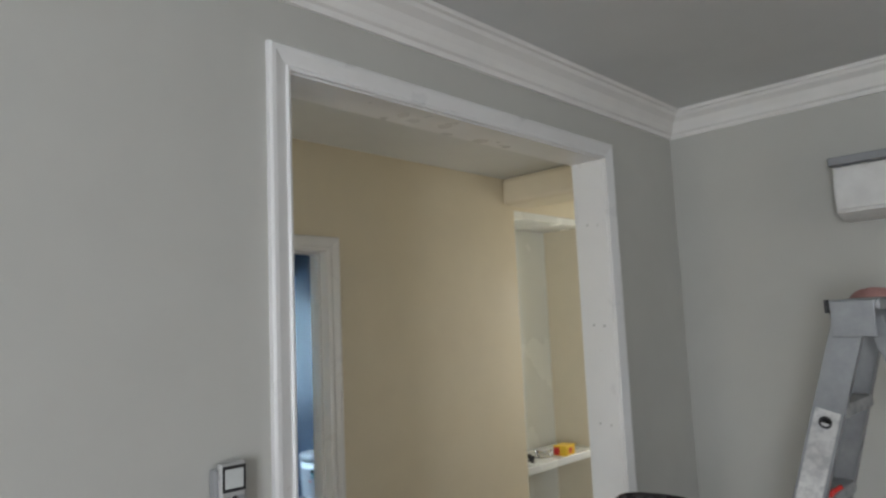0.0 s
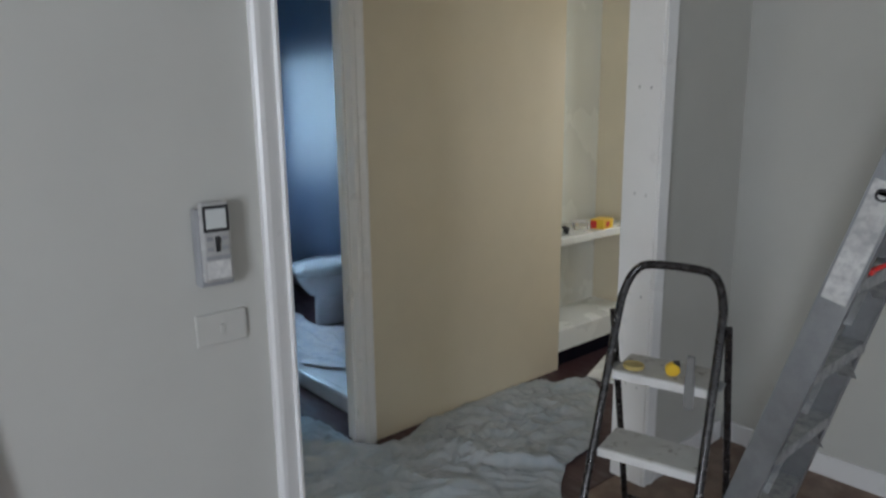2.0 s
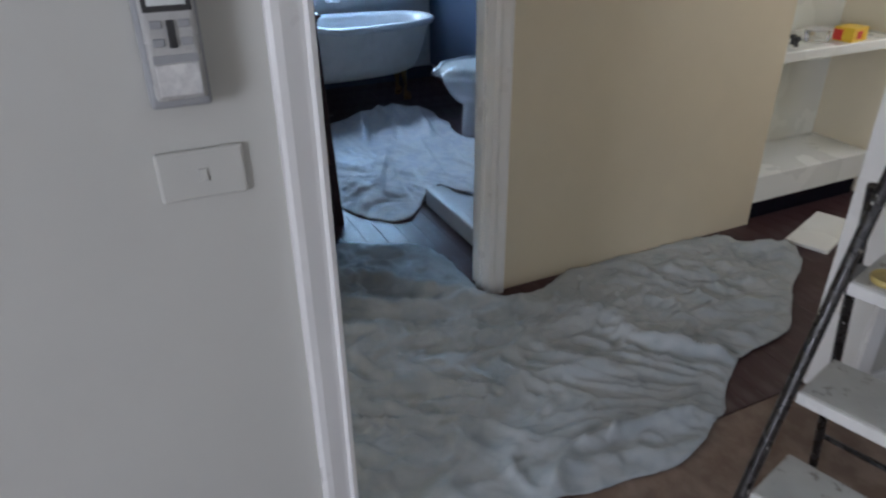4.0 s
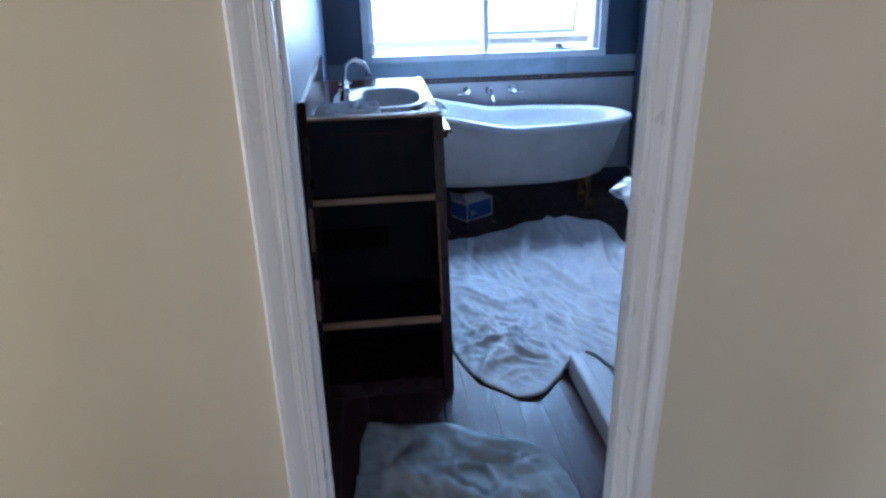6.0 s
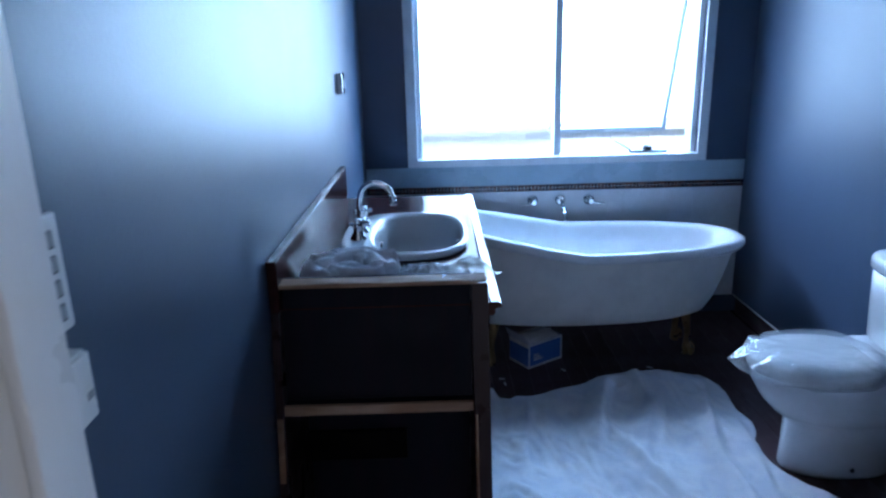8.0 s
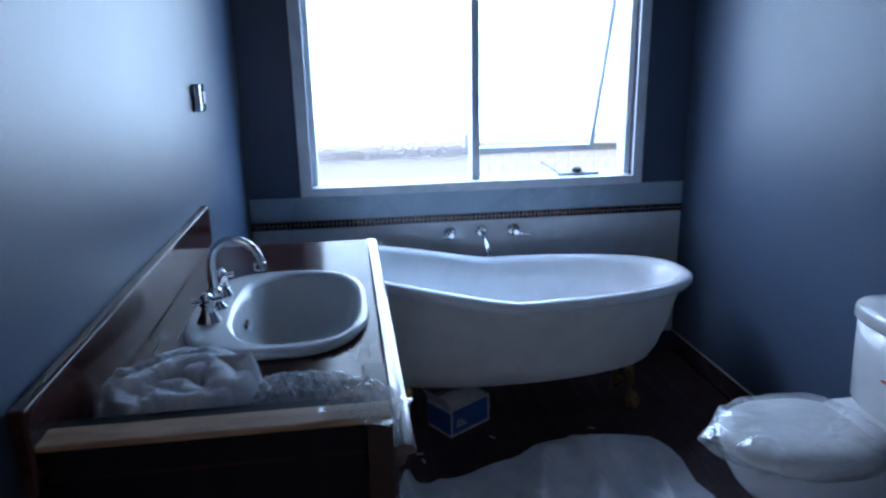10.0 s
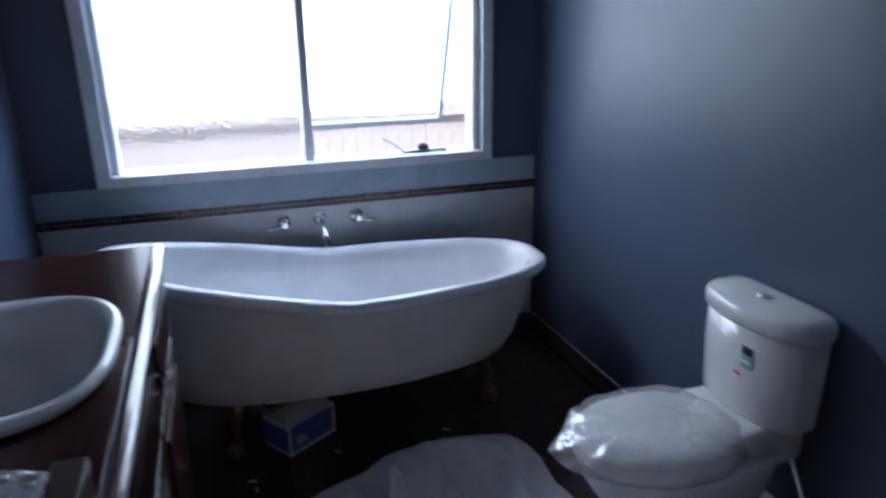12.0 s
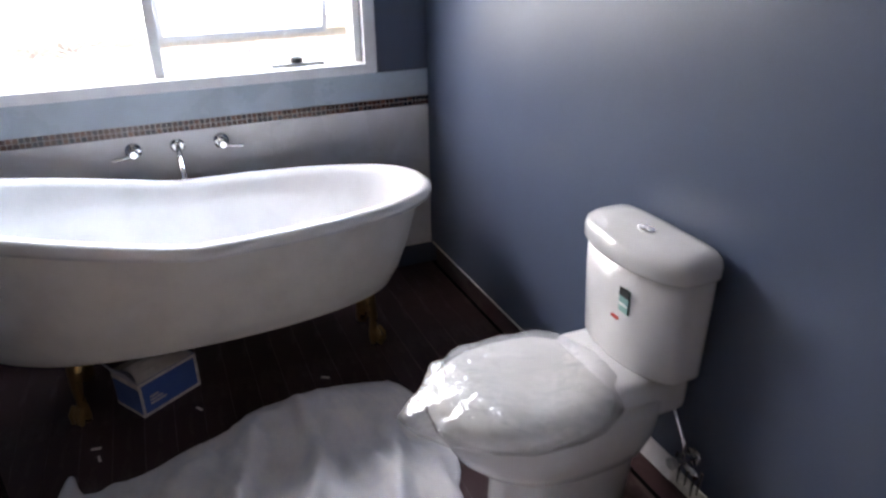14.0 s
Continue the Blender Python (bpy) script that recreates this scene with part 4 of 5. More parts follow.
valve = thing("stop_valve", "chrome angle stop valve with braided hose on the wall", "valve", at=pose(-4.045, BATH_R, 0.222))
part("flange", lathe([(0, 0), (0.024, 0), (0.022, -0.006), (0, -0.006)], (0, 0, 0), 16, "y"), M_CHROME, valve)
part("valve_body", tube([(0, -0.004, 0), (0, -0.03, 0), (0, -0.055, 0)], [0.009, 0.011, 0.009]), M_CHROME, valve)
part("valve_handle", lathe([(0.006, 0), (0.014, -0.004), (0.015, -0.018), (0.008, -0.022), (0, -0.022)], (0, -0.052, 0), 12, "y"), M_GREYP, valve)
part("hose", tube(smooth_path([(0, -0.035, 0.008), (0.0, -0.036, 0.05), (-0.03, -0.045, 0.12), (-0.055, -0.05, 0.19), (-0.06, -0.05, 0.235)], 5), 0.0055, 8), M_CHROME, valve, "braided steel hose")
part("valve_outlet", tube([(-0.002, -0.028, -0.005), (0.028, -0.034, -0.004), (0.05, -0.03, 0.0)], [0.008, 0.009, 0.007], 10), M_CHROME, valve)
part("valve_handle", lathe([(0.005, 0), (0.012, -0.004), (0.013, -0.014), (0, -0.017)], (0.05, -0.03, 0.0), 12, "y"), M_CHROME, valve)
for k, (dx, drop) in enumerate(((-0.03, 0.06), (-0.012, 0.085), (0.012, 0.075), (0.034, 0.09), (0.052, 0.07))):
    part("fibre_strand", tube([(dx, -0.02, -0.004), (dx + 0.004, -0.03, -drop * 0.5), (dx - 0.003, -0.024, -drop)], [0.0035, 0.003, 0.0015], 6), M_BLACK, valve, "frayed dark strand")
torn = bmesh.new()
steps = [-4.16 + k * 0.017 for k in range(41)]
add_loft(torn, [[(x, BATH_R - 0.006, 0.106 + 0.006 * noise.noise(Vector((x * 20, 1, 0)))), (x, BATH_R - 0.001, 0.106), (x, BATH_R - 0.001, 0.148), (x, BATH_R - 0.006, 0.148 + 0.009 * noise.noise(Vector((x * 23, 5, 0))))] for x in steps])
bmesh.ops.recalc_face_normals(torn, faces=torn.faces)
structure(part("trim_torn_edge", torn, M_LABEL), "ragged white torn edge of the wall lining", "trim")
rng = random.Random(3)
structure(part("trim_torn_lining", box((-4.27, BATH_R - 0.008, 0.1), (-4.10, BATH_R - 0.0065, 0.172), 0.002), M_TILE), "torn white lining behind the toilet", "trim")
for k in range(9):
    r = thing("plaster_crumb", "white plaster crumb on the dark floor", "debris", "plaster crumbs", at=pose(-3.98 + rng.uniform(-0.12, 0.16), BATH_R - 0.008 - rng.uniform(0, 0.03), 0.001, 0, 0, rng.uniform(0, 180)))
    q = rng.uniform(0.004, 0.011)
    part("crumb", box((-q, -q * 0.6, 0), (q, q * 0.6, q * 0.7), q * 0.25, 1), M_TILE, r)

for x, y, turn in ((-5.02, 1.995, 35), (-4.95, 1.70, 80), (-4.90, 1.71, 10), (-5.02, 2.40, 60)):
    r = thing("plaster_crumb", "white plaster crumb on the dark floor", "debris", "plaster crumbs", at=pose(x, y, 0.001, 0, 0, turn))
    part("crumb", box((-0.014, -0.004, 0), (0.014, 0.004, 0.004), 0.001, 1), M_TILE, r)

# ---- carton under the bath ----
cart = thing("open_carton", "open blue printed cardboard carton under the bath", "box", at=pose(-5.045, 1.835, 0, 0, 0, 123))
# local x runs along the blue face, local y away from it
L, W, H = 0.21, 0.14, 0.122
part("side", box((0, 0, 0), (L, 0.003, H), 0), M_BLUECARD, cart, "blue printed face")
part("side", box((0, W - 0.003, 0), (L, W, H), 0), M_CARD, cart)
part("side", box((0, 0.003, 0), (0.003, W - 0.003, H), 0), M_BLUECARD, cart, "blue printed side")
for lo, hi in (((0.008, -0.0015, 0), (L, -0.0002, 0.010)), ((0.008, -0.0015, H - 0.010), (L, -0.0002, H)), ((L - 0.009, -0.0015, 0.010), (L, -0.0002, H - 0.010)), ((-0.0013, 0.0, 0), (-0.0002, W, 0.010)), ((-0.0013, 0.0, H - 0.02), (-0.0002, W, H))):
    part("pale_border", box(lo, hi, 0), M_LABEL, cart, "pale unprinted border")
part("side", box((L - 0.003, 0.003, 0), (L, W - 0.003, H), 0), M_CARD, cart)
part("base", box((0.003, 0.003, 0.001), (L - 0.003, W - 0.003, 0.004), 0), M_CARDIN, cart)
part("corner_edge", box((-0.001, -0.0015, 0), (0.008, -0.0002, H), 0), M_LABEL, cart, "worn pale corner edge")
for k in range(3):
    part("print_bar", box((0.03, -0.0015, 0.034 + k * 0.012), (0.085 - k * 0.012, -0.0002, 0.040 + k * 0.012), 0), M_LABEL, cart, "pale print bar")
f1 = part("flap", crumple((L * 0.95, 0.085), (14, 8), 0.012, 9, 1.6, 0.6), M_TILE, cart, "torn white flap")
f1.matrix_local = pose(L * 0.52, 0.045, H + 0.002, 16, 4, 0)
f2 = part("flap", box((0, -0.07, 0), (L, 0, 0.003), 0), M_CARDIN, cart)
f2.matrix_local = pose(0, W, H, -24, 0, 0)
f3 = part("flap", box((-0.06, 0, 0), (0, W, 0.003), 0), M_CARD, cart)
f3.matrix_local = pose(0.0, 0, H - 0.002, 0, 62, 0)

# ---- switch on the vanity wall, plates on the door lining ----
sw = thing("power_point", "chrome plated switch plate on the navy wall", "switch", at=pose(-4.82, BATH_L, 1.343))
part("plate", box((-0.032, 0, -0.04), (0.032, 0.024, 0.04), 0.005), M_CHROME, sw)
part("rocker", box((-0.012, 0.0235, -0.018), (0.012, 0.028, 0.018), 0.002), M_WHITEP, sw)
sk = thing("light_switch", "white wall switch plate with a column of rockers", "switch", at=pose(-2.713, BATH_L, 1.268))
part("plate", box((-0.037, 0, -0.058), (0.037, 0.009, 0.058), 0.003), M_WHITEP, sk)
for z in (-0.036, -0.012, 0.012, 0.036):
    rk = part("rocker", box((-0.02, 0.0088, z - 0.008), (0.012, 0.013, z + 0.008), 0.002), M_GREYP, sk, "grey rocker")
    # A black strip paints the shade below each rocker.
    part("rocker_shadow_gap", box((-0.024, 0.0086, z - 0.0105), (0.016, 0.0096, z - 0.0082), 0), M_BLACK, rk)
sk2 = thing("power_outlet", "white raised power outlet block on the navy wall", "power outlet", at=pose(-2.70, BATH_L, 1.153))
part("mounting_block", box((-0.040, 0, -0.037), (0.054, 0.018, 0.037), 0.003), M_WHITEP, sk2)
part("face_plate", box((-0.038, 0.0178, -0.035), (0.052, 0.023, 0.035), 0.003), M_WHITEP, sk2)
for dx in (-0.027, 0.027):
    part("pin_slot", box((dx - 0.006, 0.0225, -0.012), (dx + 0.006, 0.0238, -0.004), 0), M_GREYP, sk2)

# ---- lounge wall fittings ----
rc = thing("remote_control", "pale air-conditioner remote in a wall holder", "remote control", at=pose(WALL_A, 0.779, 1.263) @ Matrix.Scale(1.16, 4))
part("holder", box((0, -0.033, -0.078), (0.026, 0.031, 0.066), 0.004), M_GREYP, rc)
hs = part("handset", box((0.004, -0.027, -0.068), (0.024, 0.027, 0.078), 0.006, 3), M_SILVER, rc, "silver grey handset")
hs.location = (0.012, 0, 0)
part("screen", box((0.0235, -0.019, 0.03), (0.0252, 0.019, 0.066), 0.001), M_SCREEN, hs)
part("screen_edge", box((0.0232, -0.024, 0.024), (0.0246, 0.024, 0.072), 0.001), M_BLACK, hs)
part("slide_cover", box((0.0236, -0.022, -0.062), (0.026, 0.022, -0.028), 0.001), M_LABEL, hs)
part("dark_band", box((0.0234, -0.023, -0.0275), (0.0248, 0.023, -0.019), 0.0005), M_GREYP, hs)
for y, z in ((-0.014, 0.012), (0.014, 0.012), (-0.014, -0.006), (0.014, -0.006)):
    part("button", box((0.0236, y - 0.006, z - 0.004), (0.026, y + 0.006, z + 0.004), 0.001), M_GREYP, hs)
part("button", box((0.0236, -0.004, -0.012), (0.027, 0.004, 0.016), 0.001), M_BLACK, hs)
ls = thing("light_switch", "blank wall switch plate painted grey like the wall", "switch", at=pose(WALL_A, 0.788, 1.072))
part("plate", box((0, -0.058, -0.036), (0.009, 0.058, 0.036), 0.004), M_GREY, ls)
part("rocker", box((0.009, -0.006, -0.009), (0.012, 0.006, 0.009), 0.001), M_GREY, ls)
ac = thing("air_conditioner", "white wall-mounted split air conditioner", "air conditioner", at=pose(-0.71, LOUNGE_R, 1.975))
body = [(0, 0), (-0.12, 0), (-0.195, 0.02), (-0.205, 0.10), (-0.2, 0.195), (-0.18, 0.205), (0, 0.205)]
part("casing", add_loft(bmesh.new(), [[(x, y, z) for y, z in body] for x in (0.0, 0.82)]), M_WHITEP, ac)
part("front_panel", box((0.01, -0.213, 0.03), (0.81, -0.204, 0.195), 0.004), M_WHITEP, ac)
part("top_grille", box((-0.012, -0.216, 0.2055), (0.832, -0.004, 0.238), 0.006), M_GREYP, ac, "grey strip along the top")

# things on the recess shelf
for y, x in ((3.335, -2.60), (3.375, -2.57), (3.40, -2.61)):
    kn = thing("black_knob", "small black door knob on the white shelf", "knob", "knobs on the shelf", at=pose(x, y, 0.7905))
    part("knob", lathe([(0.011, 0), (0.011, 0.004), (0.007, 0.012), (0.009, 0.02), (0.017, 0.028), (0.017, 0.036), (0.01, 0.042), (0, 0.043)]), M_BLACK, kn, smooth=True)
    part("screw", lathe([(0.003, 0.043), (0.003, 0.05), (0, 0.05)]), M_CHROME, kn)
tub_ = thing("clear_tub", "small clear plastic tub on the shelf", "container", at=pose(-2.62, 3.56, 0.7905))
part("tub", add_loft(bmesh.new(), [oval(0.04, 0.05, 0, 0, 0.0), oval(0.044, 0.055, 0, 0, 0.045), oval(0.046, 0.057, 0, 0, 0.046)], True, (True, False)), M_CLEAR, tub_)
part("lid", add_loft(bmesh.new(), [oval(0.047, 0.058, 0, 0, 0.0465), oval(0.047, 0.058, 0, 0, 0.052)]), M_LABEL, tub_)
yb = thing("yellow_box", "yellow and red cardboard box on the shelf", "box", at=pose(-2.56, 3.70, 0.7905, 0, 0, 8))
part("carton", box((-0.045, -0.06, 0), (0.045, 0.06, 0.06), 0.002), M_YELLOW, yb)
part("end_print", box((-0.0455, -0.0615, 0.004), (-0.004, -0.0595, 0.05), 0), M_RED, yb, "red printed end")
part("side_print", box((0.0445, -0.03, 0.012), (0.0462, 0.01, 0.045), 0), M_RED, yb)

# ---- small step ladder ----
STEP_AT = pose(-1.068, 2.01, 0, 0, 0, 15)
step = thing("step_stool_ladder", "black tubular step ladder with paint-spattered grey treads", "ladder", at=STEP_AT)
# local x across, local -y towards the front


def front(u, z, lean=0.429, top=1.074):
    return Vector((u, -lean + lean * z / top, z))


bar = [front(-0.164, 0.0), front(-0.159, 0.3), front(-0.151, 0.75), front(-0.148, 0.92), front(-0.142, 0.99), front(-0.118, 1.05), front(-0.07, 1.072), front(0.07, 1.072), front(0.118, 1.05), front(0.142, 0.99), front(0.148, 0.92), front(0.151, 0.75), front(0.159, 0.3), front(0.164, 0.0)]
part("front_frame", tube(smooth_path(bar, 4), 0.0125, 10), M_BLACKMETAL, step, "chipped black tubular hoop", smooth=True)
for u in (-1, 1):
    part("rear_leg", tube([(u * 0.166, -0.055, 0.93), (u * 0.166, 0.06, 0.50), (u * 0.166, 0.19, 0.0)], 0.0105, 10), M_BLACKMETAL, step)
    part("rubber_foot", tube([(u * 0.166, 0.19, 0.0), (u * 0.166, 0.182, 0.03)], 0.014, 10), M_BLACK, step)
    part("rubber_foot", tube([(u * 0.164, -0.429, 0.0), (u * 0.1635, -0.418, 0.03)], 0.016, 10), M_BLACK, step)
part("rear_brace", tube([(-0.166, 0.135, 0.21), (0.166, 0.135, 0.21)], 0.007, 8), M_BLACKMETAL, step)
part("front_brace", tube([front(-0.16, 0.22), front(-0.14, 0.255), front(0.14, 0.255), front(0.16, 0.22)], 0.008, 8), M_BLACKMETAL, step)
for z, d0, d1, w in ((0.767, -0.122, 0.045, 0.137), (0.553, -0.208, -0.053, 0.141), (0.338, -0.294, -0.133, 0.145)):
    t_ = part("tread", box((-w, d0, z - 0.022), (w, d1, z), 0.005), M_STEP, step, "grey paint-spattered tread")
    part("tread_lip", box((-w, d0 - 0.004, z - 0.028), (w, d0 + 0.001, z - 0.003), 0.002), M_WHITEP, t_)
for u in (-1, 1):
    part("hinge_plate", box((min(u * 0.138, u * 0.164), -0.075, 0.748), (max(u * 0.138, u * 0.164), -0.01, 0.753), 0.001), M_GREYP, step)


def on_step(x, y, z, turn=0):
    return STEP_AT @ pose(x, y, z, 0, 0, turn)


sc = thing("filling_knife", "grey steel filling knife hanging over the tread", "scraper", at=on_step(0.088, -0.122, 0.768, 4))
part("blade", box((-0.014, -0.008, -0.072), (0.014, -0.006, 0.03), 0.001), M_STEEL, sc)
part("grip", box((-0.011, -0.012, 0.0), (0.011, -0.002, 0.088), 0.003), M_STEEL, sc)
tm = thing("tape_measure", "yellow and black tape measure on the tread", "tape measure", at=on_step(0.028, -0.082, 0.768, 20) @ Matrix.Scale(0.7, 4))
part("case", lathe([(0, -0.015), (0.026, -0.015), (0.03, -0.01), (0.03, 0.01), (0.026, 0.015), (0, 0.015)], (0, 0, 0.03), 18, "y"), M_YELLOW, tm, smooth=False)
part("band", box((0.0, -0.013, 0.042), (0.028, 0.013, 0.066), 0.004), M_BLACK, tm)
put = thing("filler_tub_lid", "yellowed plastic lid with dried filler", "lid", at=on_step(-0.088, -0.078, 0.768))
part("lid", lathe([(0, 0), (0.03, 0), (0.032, 0.006), (0.03, 0.012), (0.026, 0.008), (0, 0.007)]), M_OCHRE, put)

# ---- tall aluminium ladder ----
lad = thing("aluminium_step_ladder", "tall scuffed aluminium A-frame ladder", "ladder")


def channel(p, q, w, d, side):
    """A C-section rail from p to q; w along the climbing direction, d its flange depth."""
    p, q = Vector(p), Vector(q)
    ax = (q - p).normalized()
    f = Vector((0, 1, 0)) * side
    a = ax.cross(f).normalized()
    f = a.cross(ax).normalized() * (1 if a.cross(ax).dot(f) > 0 else -1)
    sec = [(-w / 2, 0), (w / 2, 0), (w / 2, d), (w / 2 - 0.003, d), (w / 2 - 0.003, 0.003), (-w / 2 + 0.003, 0.003), (-w / 2 + 0.003, d), (-w / 2, d)]
    bm = add_loft(bmesh.new(), [[p + a * u + f * v for u, v in sec], [q + a * u + f * v for u, v in sec]])
    bmesh.ops.recalc_face_normals(bm, faces=bm.faces)
    return bm


FN, FF, TN, TF = Vector((-0.975, 2.075, 0)), Vector((-0.965, 2.56, 0)), Vector((-0.515, 2.19, 1.64)), Vector((-0.515, 2.47, 1.64))
part("front_rail", channel(FN, TN, 0.082, 0.028, 1), M_ALU, lad)
part("front_rail", channel(FF, TF, 0.075, 0.028, -1), M_ALU, lad)
part("rear_rail", channel((0.12, 2.08, 0), (-0.47, 2.2, 1.60), 0.045, 0.022, 1), M_ALU, lad)
part("rear_rail", channel((0.12, 2.54, 0), (-0.47, 2.46, 1.60), 0.045, 0.022, -1), M_ALU, lad)
for k in range(1, 6):
    u = k * 0.272 / 1.64
    a, b = FN.lerp(TN, u), FF.lerp(TF, u)
    tr = box((a.x - 0.044, a.y + 0.003, a.z - 0.004), (a.x + 0.04, b.y - 0.003, a.z), 0.001)
    add_box(tr, (a.x - 0.04, a.y + 0.003, a.z - 0.035), (a.x - 0.036, b.y - 0.003, a.z - 0.004), 0.001)
    add_box(tr, (a.x + 0.036, a.y + 0.003, a.z - 0.035), (a.x + 0.04, b.y - 0.003, a.z - 0.004), 0.001)
    t_ = part("tread", tr, M_ALUPALE, lad, "paint-flecked tread")
    if k < 5:
        for p_, q_ in ((a.y + 0.006, a.y + 0.13), (b.y - 0.006, b.y - 0.13)):
            brace = add_loft(bmesh.new(), [[(a.x - 0.028, p_, a.z - 0.125), (a.x + 0.028, p_, a.z - 0.125), (a.x + 0.028, p_, a.z - 0.121), (a.x - 0.028, p_, a.z - 0.121)],
                                           [(a.x - 0.034, q_, a.z - 0.012), (a.x + 0.034, q_, a.z - 0.012), (a.x + 0.034, q_, a.z - 0.008), (a.x - 0.034, q_, a.z - 0.008)]])
            bmesh.ops.recalc_face_normals(brace, faces=brace.faces)
            part("tread_brace", brace, M_ALUPALE, t_, "paler folded brace plate")
for z, y0, y1 in ((0.35, 2.1, 2.52), (0.9, 2.14, 2.49), (1.3, 2.17, 2.47)):
    x = 0.12 + (-0.47 - 0.12) * z / 1.6
    part("rear_bar", tube([(x, y0, z), (x, y1, z)], 0.01, 8), M_ALU, lad)
cap = box((-0.57, 2.165, 1.622), (-0.44, 2.495, 1.655), 0.006)
add_box(cap, (-0.565, 2.158, 1.55), (-0.455, 2.165, 1.65), 0.002)
add_box(cap, (-0.565, 2.495, 1.55), (-0.455, 2.502, 1.65), 0.002)
part("top_cap", cap, M_ALU, lad)
part("end_bung", box((-0.578, 2.156, 1.618), (-0.5705, 2.20, 1.656), 0.002), M_BLACK, lad)
d = (TN - FN).normalized()
side_y = (Vector((0, 1, 0)) - d * d.y).normalized()
side_x = side_y.cross(d)
LABEL_TURN = Matrix((side_x, side_y, d)).transposed()
lm = Matrix.Translation(FN.lerp(TN, 0.72)) @ LABEL_TURN.to_4x4()
lb = part("rail_label", box((-0.033, -0.0025, -0.165), (0.033, -0.0005, 0.17), 0, m=lm), M_LABEL, lad, "worn pale paper label on the rail")
part("label_mark", lathe([(0.018, 0), (0.018, -0.001), (0.011, -0.001), (0.011, 0)], lm @ Vector((0, -0.0026, 0.135)), 18, "y"), M_BLACK, lb)
for p in (FN, FF, Vector((0.12, 2.08, 0)), Vector((0.12, 2.54, 0))):
    part("rubber_foot", box((p.x - 0.045, p.y - 0.012, 0), (p.x + 0.045, p.y + 0.03, 0.035), 0.006), M_BLACK, lad)
clip = thing("red_clamp", "red plastic spring clamp on a ladder tread", "clamp", at=pose(-0.655, 2.24, 1.0885))
part("jaw", box((-0.02, -0.015, 0), (0.03, 0.015, 0.018), 0.004), M_RED, clip)
part("grip", tube([(0.02, 0, 0.01), (0.05, 0.015, 0.03)], 0.007, 8), M_RED, clip)
rag = thing("pink_rag", "dusty pink rag folded over the ladder cap", "rag", at=pose(-0.475, 2.26, 1.656, 0, 0, 20))
part("cloth", crumple((0.11, 0.14), (24, 26), 0.03, 8, 2.0, 0.5), material("dusty_pink_cotton", (0.42, 0.22, 0.2), 0.9, vary=0.1, scale=20), rag, smooth=True)

lev = thing("spirit_level", "red box spirit level with black end caps against the wall", "spirit level", at=pose(WALL_A + 0.105, 0.285, 0.0, 0, -4.6, 0))
part("beam", box((-0.012, -0.03, 0.02), (0.012, 0.03, 1.12), 0.003), M_RED, lev)
part("end_cap", box((-0.014, -0.032, 1.12), (0.014, 0.032, 1.155), 0.005), M_BLACK, lev)
part("end_cap", box((-0.014, -0.032, 0.0), (0.014, 0.032, 0.022), 0.005), M_BLACK, lev)
part("vial", box((-0.0125, -0.016, 0.54), (0.0125, 0.016, 0.60), 0.002), M_YELLOW, lev)
drl = thing("caulking_gun", "black caulking gun lying on the lounge floor", "tool", at=pose(-0.86, 1.86, 0.0, 0, 0, 150))
part("barrel", tube([(-0.14, 0, 0.03), (0.1, 0, 0.03)], 0.026, 14), M_BLACK, drl)
part("nozzle", tube([(0.1, 0, 0.03), (0.13, 0, 0.03), (0.2, 0, 0.03)], [0.024, 0.012, 0.004], 10), M_GREYP, drl)
part("trigger", tube([(-0.14, 0, 0.02), (-0.17, 0.05, 0.015), (-0.19, 0.1, 0.012)], 0.01, 8), M_BLACK, drl)
part("rod", tube([(-0.12, 0, 0.03), (-0.32, 0, 0.03)], 0.004, 8), M_CHROME, drl)

# ---- drop sheets ----


def inside(px, py, poly):
    hit = False
    for (xa, ya), (xb, yb_) in zip(poly, poly[1:] + poly[:1]):
        if (ya > py) != (yb_ > py) and px < (xb - xa) * (py - ya) / (yb_ - ya) + xa:
            hit = not hit
    return hit


